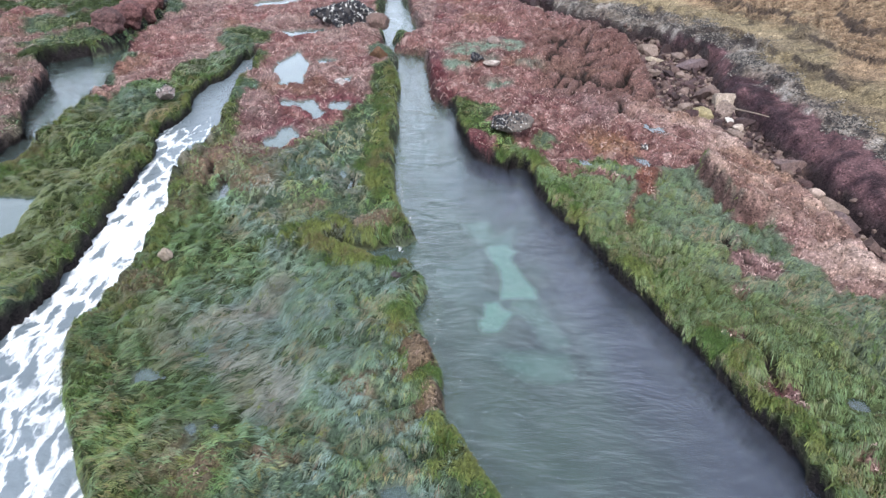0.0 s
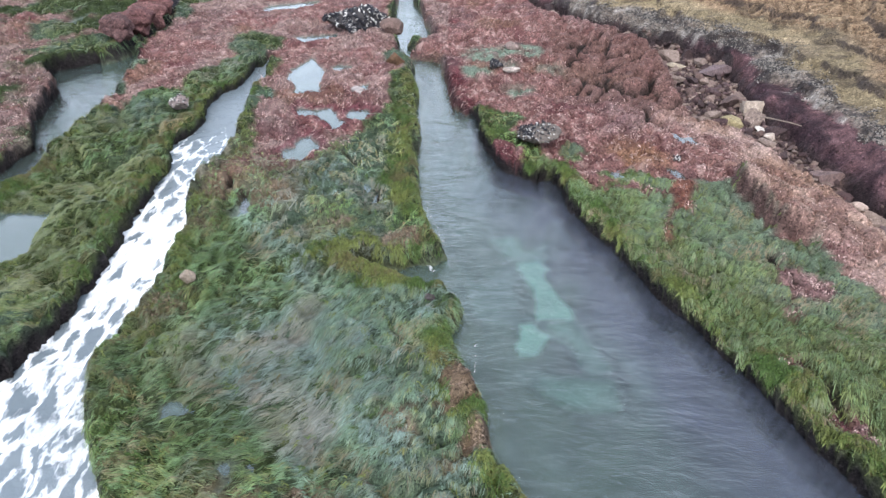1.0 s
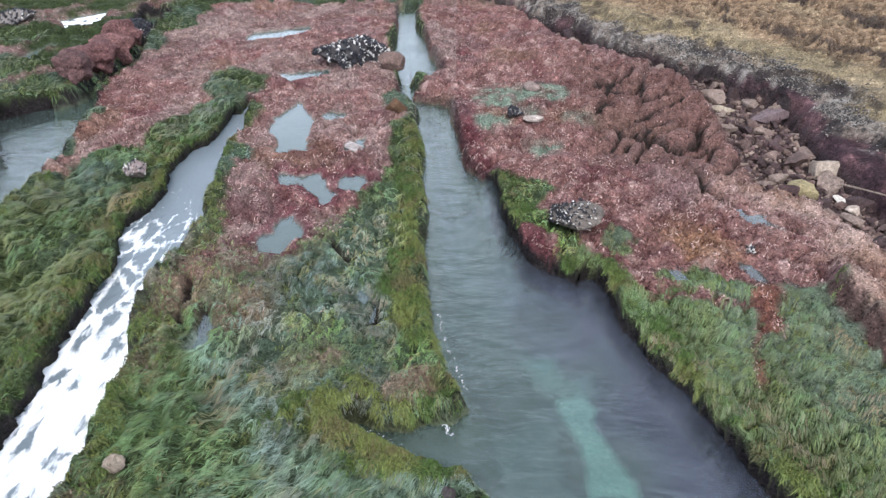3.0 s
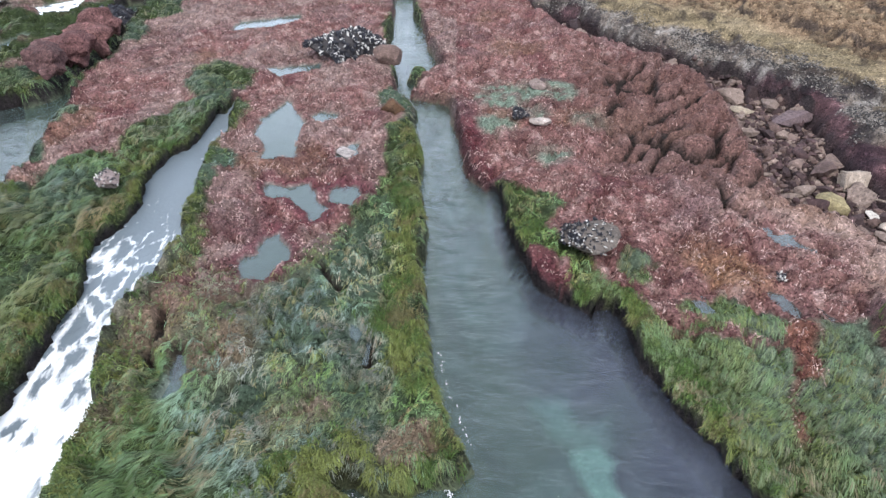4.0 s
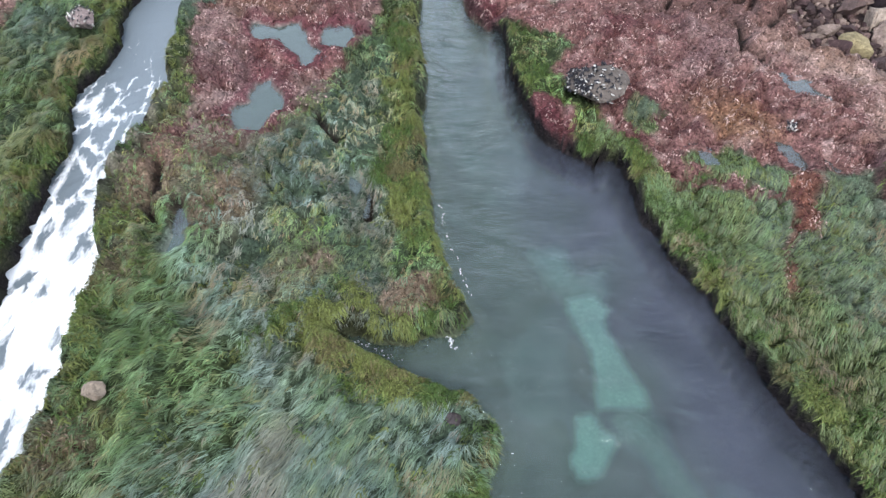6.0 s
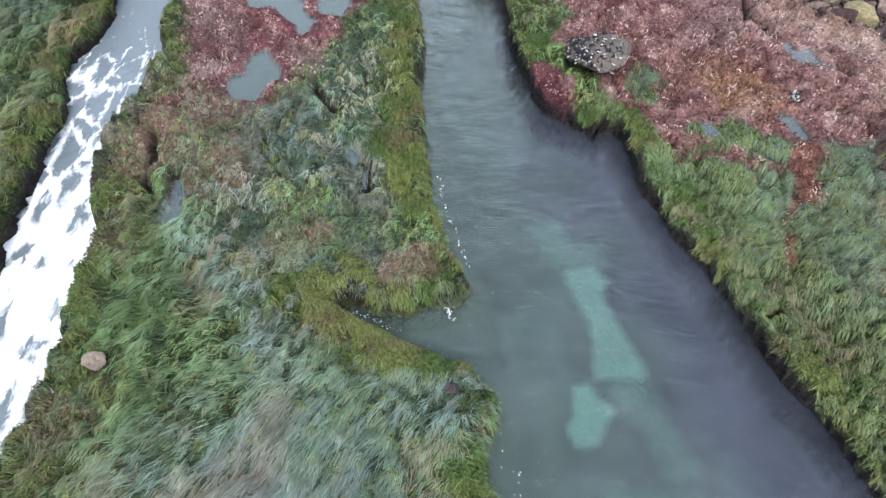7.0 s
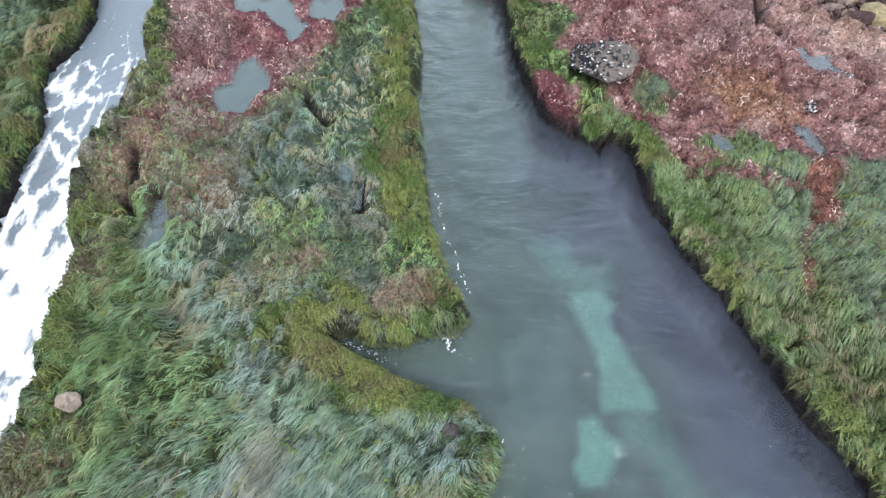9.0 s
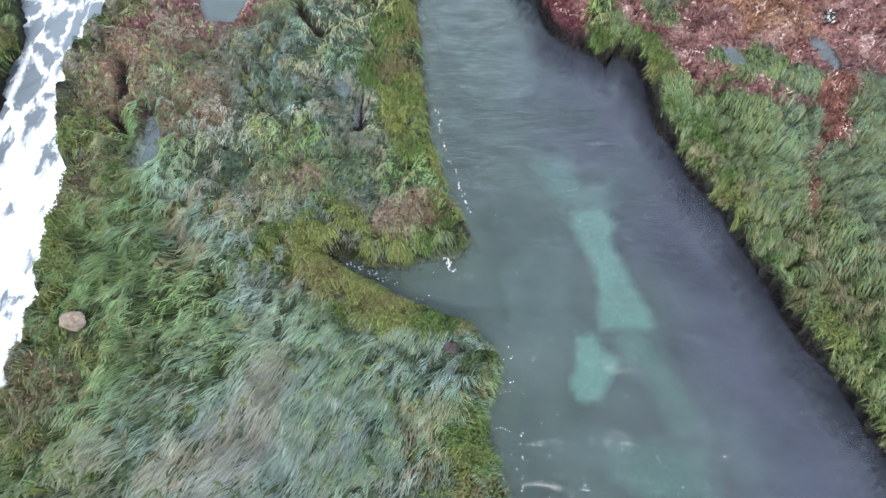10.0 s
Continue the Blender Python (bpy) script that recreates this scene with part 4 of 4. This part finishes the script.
tint = blend(np.broadcast_to((0.115, 0.135, 0.04), (N, 3)), (0.055, 0.095, 0.025), smooth(-0.25, 0.3, fbm(x, y, 0.8, 3, 3) + rng.normal(0, 0.15, N)))
brown = smooth(0.1, 0.35, fbm(x, y, 0.6, 3, 7) + 0.15 * rng.normal(0, 1, N))
tint = blend(tint, (0.12, 0.085, 0.05), 0.6 * brown) * rng.uniform(0.65, 1.35, (N, 1))
x, y, angle, tint, bend = tufted(x, y, lay(x, y) + rng.normal(0, 0.6, N), tint, B, 0.045, 0.5)
keep = dry_land(x, y)
x, y, angle, tint, bend = (v[keep] for v in (x, y, angle, tint, bend))
N = len(x)
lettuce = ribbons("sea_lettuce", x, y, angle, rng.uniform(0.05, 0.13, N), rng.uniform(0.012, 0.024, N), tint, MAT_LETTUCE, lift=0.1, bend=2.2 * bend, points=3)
tagged(lettuce, "olive and yellow-green weed fringing the channel edges", "sea lettuce", kind="stuff")

N = 155000
x, y = scatter(N, lambda x, y: dry_land(x, y) * open_spot(x, y) * (at(D_CRACK, x, y) > 0.14) * (at(D_BENCH, x, y) > 0.16) * np.maximum(at(RED_AREA, x, y), 0.9 * at(LEFT_FAR, x, y)) * (1 - 0.75 * at(DRY, x, y)) * (1 - 0.88 * at(BLOCKY, x, y)) * (0.4 + 0.6 * smooth(-0.3, 0.1, fbm(x, y, 0.3, 2, 1))), fall=14.0)
tint = at(TINT, x, y) * 1.22
pick = 0.4 * rng.rand(N) + 0.6 * smooth(-0.45, 0.45, fbm(x, y, 0.2, 2, 4))
pick = np.where(tint[:, 1] > tint[:, 0], 0.5, pick)
tint = blend(tint, PALE * 1.35, (pick < 0.36) * np.where((y < 12.5) & (x < 4), 0.2, 0.8))
tint = blend(tint, np.where(((y < 12) & (x < 4))[:, None], (0.09, 0.06, 0.035), (0.06, 0.018, 0.022)), (pick > 0.6) * 0.85) * rng.uniform(0.7, 1.3, (N, 1))
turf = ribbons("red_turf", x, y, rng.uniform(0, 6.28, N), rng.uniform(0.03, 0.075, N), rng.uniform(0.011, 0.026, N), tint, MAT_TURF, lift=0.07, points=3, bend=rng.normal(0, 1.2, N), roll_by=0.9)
tagged(turf, "pink and dark red coralline turf with pale tips", "red algae", kind="stuff")


# ---- stones ----
def rock_mesh(name, seed, tint, flat=0.7, rough=0.25, mat=None, cut=0.26, fine=3):
    """A weathered stone about one metre across: a ball cut by random planes, then roughened."""
    r = np.random.RandomState(seed)
    bm = bmesh.new()
    bmesh.ops.create_icosphere(bm, subdivisions=fine, radius=0.6)
    planes = [(Vector(r.normal(size=3)).normalized(), r.uniform(cut, cut + 0.18)) for _ in range(13)]
    for v in bm.verts:
        for nrm, dist in planes:
            over = v.co.dot(nrm) - dist
            if over > 0:
                v.co -= nrm * over
        v.co *= 1 + rough * 0.5 * noise.fractal(v.co * 2.2 + Vector((seed, 0, 0)), 1.0, 2.0, 3)
        v.co.z *= flat
    bm.normal_update()
    for e in bm.edges:
        e.smooth = e.calc_face_angle(0) < radians(24)
    me = bpy.data.meshes.new(name)
    bm.to_mesh(me)
    bm.free()
    col = me.color_attributes.new("tint", "FLOAT_COLOR", "POINT")
    rgba = np.ones((len(me.vertices), 4), np.float32)
    rgba[:, :3] = tint
    col.data.foreach_set("color", rgba.ravel())
    me.polygons.foreach_set("use_smooth", np.ones(len(me.polygons), bool))
    me.materials.append(mat or MAT_BOULDER)
    return me


def put_stone(name, me, x, y, sx, sy, sz, turn, sink=0.25):
    ob = new(name, me)
    z = float(at(HEIGHT, np.array([x]), np.array([y]))[0])
    low = min(v.co.z for v in me.vertices) * sz
    ob.matrix_world = pose(x, y, z - low * (1 - sink), rng.uniform(-8, 8), rng.uniform(-8, 8), turn) @ Matrix.Diagonal((sx, sy, sz, 1))
    return ob


TONES = [(0.11, 0.072, 0.062), (0.075, 0.046, 0.045), (0.15, 0.105, 0.088), (0.05, 0.032, 0.031), (0.2, 0.148, 0.122)]
SHAPES = [rock_mesh("trench_boulder", 20 + k, TONES[k % 5], flat=0.62, cut=0.19, rough=0.5, fine=3) for k in range(10)]
placed = []
tries = 0
while len(placed) < 290 and tries < 18000:
    tries += 1
    x, y = rng.uniform(4, 13.2), rng.uniform(5, 31)
    size = rng.choice([0.32, 0.5, 0.75, 1.1, 1.4], p=[0.38, 0.32, 0.19, 0.08, 0.03])
    if float(at(D_TRENCH, np.array([x]), np.array([y]))[0]) > -0.22 * size or any(math.hypot(x - a, y - b) < 0.29 * (size + s) for a, b, s in placed):
        continue
    placed.append((x, y, size))
    stone = put_stone("boulder", SHAPES[len(placed) % 10], x, y, size * rng.uniform(0.8, 1.3), size * rng.uniform(0.7, 1.0), size * rng.uniform(0.7, 1.1), rng.uniform(0, 360), 0.5)
    tagged(stone, "rough brown boulder lying in the rocky trench", "boulder", "boulders in the trench")


def shells_on(rock, me, count, seed, pale, size=0.05, low=-0.1, gather=9.0):
    """Mussels and barnacles crowded on the top of a rock: one joined part."""
    r = np.random.RandomState(seed)
    co = np.array([v.co for v in me.vertices])
    nor = np.array([v.normal for v in me.vertices])
    ok = np.flatnonzero(nor[:, 2] > low)
    scale = np.array(rock.matrix_world.to_scale())
    near_top = np.exp(-((co[ok, 0] + 0.06) ** 2 + (co[ok, 1] - 0.05) ** 2) / gather**2)
    k = r.choice(ok, count, p=near_top / near_top.sum())
    centre = co[k] + r.normal(0, 0.03, (count, 3)) / scale
    axis = r.normal(size=(count, 3))
    axis /= np.linalg.norm(axis, axis=1)[:, None]
    side = np.cross(axis, r.normal(size=(count, 3)))
    side /= np.linalg.norm(side, axis=1)[:, None]
    up = np.cross(axis, side)
    long = (size * r.uniform(0.7, 1.5, count))[:, None]
    six = np.stack([axis * long, -axis * long, side * long * 0.5, -side * long * 0.5, up * long * 0.4, -up * long * 0.4], 1)
    verts = centre[:, None] + six / scale
    tri = np.array([(0, 2, 4), (2, 1, 4), (1, 3, 4), (3, 0, 4), (2, 0, 5), (1, 2, 5), (3, 1, 5), (0, 3, 5)])
    faces = (np.arange(count) * 6)[:, None, None] + tri[None]
    white = (r.rand(count) < pale)[:, None]
    tint = np.where(white, (0.5, 0.48, 0.44), (0.022, 0.022, 0.028)) * r.uniform(0.6, 1.3, (count, 1))
    part("mussel_crust", mesh_of("mussel_crust", verts.reshape(-1, 3), faces.reshape(-1, 3), MAT_MUSSEL, np.repeat(tint, 6, axis=0), False), rock, "blue-black mussels with white barnacles")["kind"] = "stuff"


def mussel_rock(x, y, sx, sy, sz, seed, count, pale, label, tint=(0.16, 0.14, 0.13), size=0.05, sink=0.3, gather=9.0):
    me = rock_mesh("mussel_rock", seed, tint, flat=0.6)
    rock = put_stone("mussel_rock", me, x, y, sx, sy, sz, (seed * 37) % 90, sink)
    bpy.context.view_layer.update()
    shells_on(rock, me, count, seed, pale, size, gather=gather)
    return tagged(rock, label, "mussel rock", "mussel-covered rocks")


mussel_rock(3.02, 13.6, 1.25, 1.3, 1.1, 51, 1100, 0.18, "grey rock crusted with mussels and barnacles beside red weed", tint=(0.12, 0.1, 0.085), size=0.036, sink=0.3, gather=0.3)
mussel_rock(-4.3, 26.2, 3.2, 2.3, 1.7, 52, 2600, 0.16, "broad dark mound of mussels and pale barnacles", tint=(0.05, 0.045, 0.045), size=0.11)
mussel_rock(2.05, 20.35, 0.95, 0.5, 0.45, 53, 260, 0.03, "low black clump of mussels on red rock")
mussel_rock(-9.05, 15.85, 0.75, 1.3, 0.8, 54, 200, 0.25, "pale barnacled rock amid seagrass", tint=(0.22, 0.17, 0.155), size=0.035)
mussel_rock(-15.3, 30.4, 2.6, 2.8, 2.3, 55, 1100, 0.04, "tall blackish mussel-covered rock at the far channel", tint=(0.04, 0.035, 0.036), size=0.11)
mussel_rock(-22, 31.5, 2.2, 1.5, 0.9, 56, 700, 0.08, "dark mussel-covered rock on the far shelf", size=0.07)
mussel_rock(7.1, 12.6, 0.35, 0.3, 0.25, 57, 60, 0.5, "small whitish barnacled stone on the red rock")

SINGLE = [
    ("stone", -5.22, 6.27, 0.3, 0.29, 0.34, 61, (0.24, 0.19, 0.145), "small round tan stone sitting in the seagrass"),
    ("stone", 0.08, 6.08, 0.28, 0.3, 0.2, 62, (0.06, 0.05, 0.05), "small dark stone in green weed by the water"),
    ("boulder", 10.15, 16.2, 0.95, 0.75, 0.6, 63, (0.27, 0.22, 0.12), "ochre boulder at the edge of the trench"),
    ("slab", 9.85, 22.25, 1.15, 0.5, 0.35, 64, (0.28, 0.23, 0.17), "flat pale slab in the rocky trench"),
    ("boulder", 11.15, 21.5, 1.8, 1.0, 0.8, 65, (0.14, 0.10, 0.10), "large purple-brown boulder under the cliff"),
    ("stone", 10.95, 15.75, 0.42, 0.34, 0.35, 66, (0.55, 0.50, 0.44), "whitish stone among dark boulders"),
    ("stone", 11.1, 15.2, 0.4, 0.5, 0.4, 67, (0.42, 0.34, 0.28), "pale brown stone in the trench"),
    ("boulder", 11.35, 12.2, 1.15, 0.9, 0.8, 68, (0.15, 0.10, 0.09), "squarish dark brown boulder in the trench"),
    ("boulder", 11.4, 10.4, 0.95, 0.7, 0.7, 69, (0.36, 0.27, 0.22), "pale pinkish boulder in the trench"),
    ("boulder", 11.6, 9.0, 1.1, 0.8, 0.7, 70, (0.13, 0.09, 0.085), "dark brown boulder in the trench"),
    ("stone", 2.75, 20.0, 0.7, 0.4, 0.3, 71, (0.36, 0.30, 0.26), "pale flat stone beside black mussels"),
    ("boulder", -14.35, 23.1, 1.6, 1.2, 1.3, 77, (0.085, 0.048, 0.045), "rounded red-brown weed-covered boulder"),
    ("boulder", -2.0, 20.6, 0.8, 0.7, 0.7, 78, (0.09, 0.05, 0.028), "brown weedy stone at the channel edge"),
    ("stone", -2.55, 25.3, 1.1, 1.0, 0.9, 79, (0.13, 0.085, 0.07), "rounded brown stone beside the mussel mound"),
    ("stone", -1.95, 26.9, 0.3, 0.25, 0.7, 80, (0.05, 0.04, 0.05), "small dark stone standing in the channel"),
    ("slab", -3.1, 18.2, 0.7, 0.6, 0.3, 83, (0.32, 0.28, 0.26), "pale flat stone in the red turf"),
    ("stone", 2.95, 22.7, 0.8, 0.5, 0.45, 84, (0.2, 0.15, 0.13), "grey-brown stone on the red shelf"),
    ("stone", 3.2, 23.6, 0.5, 0.6, 0.4, 85, (0.07, 0.045, 0.045), "small dark stone on the red shelf"),
    ("boulder", -14.3, 24.6, 1.5, 1.5, 1.3, 73, (0.1, 0.05, 0.047), "rounded red-brown weed-covered boulder"),
    ("boulder", -14.4, 26.0, 1.5, 1.6, 1.5, 74, (0.13, 0.066, 0.06), "rounded red-brown weed-covered boulder"),
    ("boulder", -14.5, 27.6, 1.3, 1.6, 1.4, 75, (0.11, 0.056, 0.052), "rounded red-brown weed-covered boulder"),
    ("boulder", -15.6, 25.2, 1.3, 1.1, 1.0, 76, (0.13, 0.075, 0.07), "rounded red-brown weed-covered boulder"),
]
for kind, x, y, sx, sy, sz, seed, tint, label in SINGLE:
    tagged(put_stone(kind, rock_mesh(kind, seed, tint, flat=0.75, cut=0.4 if "weed-covered" in label or "round" in label else 0.26, rough=0.7 if "weed-covered" in label else 0.25, mat=MAT_GROUND if "weed-covered" in label else None, fine=4 if "weed-covered" in label else 3), x, y, sx, sy, sz, (seed * 53) % 180, 0.35), label, kind)


def squared_block(x, y, sx, sy, sz, turn):
    """A squared, weathered block of pale stone."""
    bm = bmesh.new()
    bmesh.ops.create_cube(bm, size=1.0)
    bmesh.ops.bevel(bm, geom=bm.edges[:], offset=0.09, segments=2, affect="EDGES")
    bmesh.ops.subdivide_edges(bm, edges=bm.edges[:], cuts=2, use_grid_fill=True)
    for v in bm.verts:
        v.co += 0.05 * noise.noise_vector(v.co * 2.3)
        v.co.x *= 1 - 0.15 * v.co.y
    me = bpy.data.meshes.new("block")
    bm.to_mesh(me)
    bm.free()
    col = me.color_attributes.new("tint", "FLOAT_COLOR", "POINT")
    col.data.foreach_set("color", np.tile(np.array((0.31, 0.25, 0.2, 1), np.float32), len(me.vertices)))
    me.materials.append(MAT_BOULDER)
    ob = new("block", me)
    z = float(at(HEIGHT, np.array([x]), np.array([y]))[0])
    ob.matrix_world = pose(x, y, z + 0.34 * sz, -24, 4, turn) @ Matrix.Diagonal((sx, sy, sz, 1))
    return ob


tagged(squared_block(11.25, 17.35, 0.75, 0.45, 0.8, 8), "pale squared block of stone leaning among boulders", "stone block")


def driftwood(a, b, thick, lift):
    """A bare weathered stick: a slightly crooked tapering pole laid from a to b."""
    bm = bmesh.new()
    rings, sides = 9, 7
    loops = []
    for i in range(rings):
        t = i / (rings - 1)
        x, y = a[0] + (b[0] - a[0]) * t, a[1] + (b[1] - a[1]) * t
        centre = Vector((x + 0.03 * math.sin(5 * t), y + 0.03 * math.cos(7 * t), lift + 0.04 * math.sin(3 * t)))
        r = thick * (1 - 0.45 * t) * (1 + 0.12 * math.sin(11 * t))
        across = Vector((b[1] - a[1], a[0] - b[0], 0)).normalized()
        loops.append([bm.verts.new(centre + across * r * math.cos(k * math.tau / sides) + Vector((0, 0, r * math.sin(k * math.tau / sides)))) for k in range(sides)])
    for p, q in zip(loops, loops[1:]):
        for k in range(sides):
            bm.faces.new((p[k], p[(k + 1) % sides], q[(k + 1) % sides], q[k]))
    bm.faces.new(loops[0][::-1])
    bm.faces.new(loops[-1])
    me = bpy.data.meshes.new("driftwood_stick")
    bm.to_mesh(me)
    bm.free()
    col = me.color_attributes.new("tint", "FLOAT_COLOR", "POINT")
    col.data.foreach_set("color", np.tile(np.array((0.17, 0.13, 0.105, 1), np.float32), len(me.vertices)))
    me.materials.append(MAT_BOULDER)
    return new("driftwood_stick", me)


tagged(driftwood((10.95, 15.95), (12.05, 15.2), 0.032, 0.05), "bare weathered grey stick lying across trench boulders", "driftwood")


# small rubble between the boulders
N = 1600
x, y = rng.uniform(4, 13.2, N * 12), rng.uniform(4, 31, N * 12)
keep = np.flatnonzero(at(D_TRENCH, x, y) < -0.05)[:N]
x, y, N = x[keep], y[keep], len(keep)
rub = bmesh.new()
bmesh.ops.create_icosphere(rub, subdivisions=1, radius=0.5)
ball, tri = np.array([v.co for v in rub.verts]), np.array([[v.index for v in f.verts] for f in rub.faces])
rub.free()
size = rng.uniform(0.06, 0.26, (N, 1, 1)) * rng.uniform(0.6, 1.2, (N, 1, 3))
verts = ball[None] * size * rng.uniform(0.75, 1.2, (N, len(ball), 1)) + np.stack([x, y, at(HEIGHT, x, y) + 0.02], -1)[:, None]
tint = np.array(TONES)[rng.randint(0, 5, N)] * rng.uniform(0.7, 1.5, (N, 1))
rubble = new("rubble", mesh_of("rubble", verts.reshape(-1, 3), ((np.arange(N) * len(ball))[:, None, None] + tri[None]).reshape(-1, 3), MAT_BOULDER, np.repeat(tint, len(ball), axis=0), False))
tagged(rubble, "brown broken rubble between the trench boulders", "rubble", kind="stuff")

# a belt of small mussels and barnacles along the cliff foot
N = 11000
x, y = rng.uniform(3, 24, N * 30), rng.uniform(6, 35, N * 30)
belt = at(REACH, x, y)
keep = np.flatnonzero((rng.rand(N * 30) < smooth(0.75, 1.2, belt) * smooth(2.5, 1.7, belt) * (0.15 + 0.85 * smooth(-0.1, 0.25, fbm(x, y, 0.9, 3, 2)))))[:N]
x, y, N = x[keep], y[keep], len(keep)
spike = np.array([(1, 0, 0), (-1, 0, 0), (0, 0.6, 0), (0, -0.6, 0), (0, 0, 0.6), (0, 0, -0.6)], float)
spin = rng.uniform(0, 6.28, N)
size = rng.uniform(0.018, 0.055, N)
cs, sn = np.cos(spin) * size, np.sin(spin) * size
local = np.stack([spike[None, :, 0] * cs[:, None] - spike[None, :, 1] * sn[:, None], spike[None, :, 0] * sn[:, None] + spike[None, :, 1] * cs[:, None], spike[None, :, 2] * size[:, None]], -1)
verts = local + np.stack([x, y, at(HEIGHT, x, y) + 0.012], -1)[:, None]
tri = np.array([(0, 2, 4), (2, 1, 4), (1, 3, 4), (3, 0, 4), (2, 0, 5), (1, 2, 5), (3, 1, 5), (0, 3, 5)])
tint = np.where((rng.rand(N) < 0.4)[:, None], (0.2, 0.175, 0.15), (0.03, 0.027, 0.026)) * rng.uniform(0.6, 1.3, (N, 1))
belt = new("mussel_belt", mesh_of("mussel_belt", verts.reshape(-1, 3), ((np.arange(N) * 6)[:, None, None] + tri[None]).reshape(-1, 3), MAT_MUSSEL, np.repeat(tint, 6, axis=0), False))
tagged(belt, "dark belt of small mussels and barnacles on the cliff", "mussels", kind="stuff")
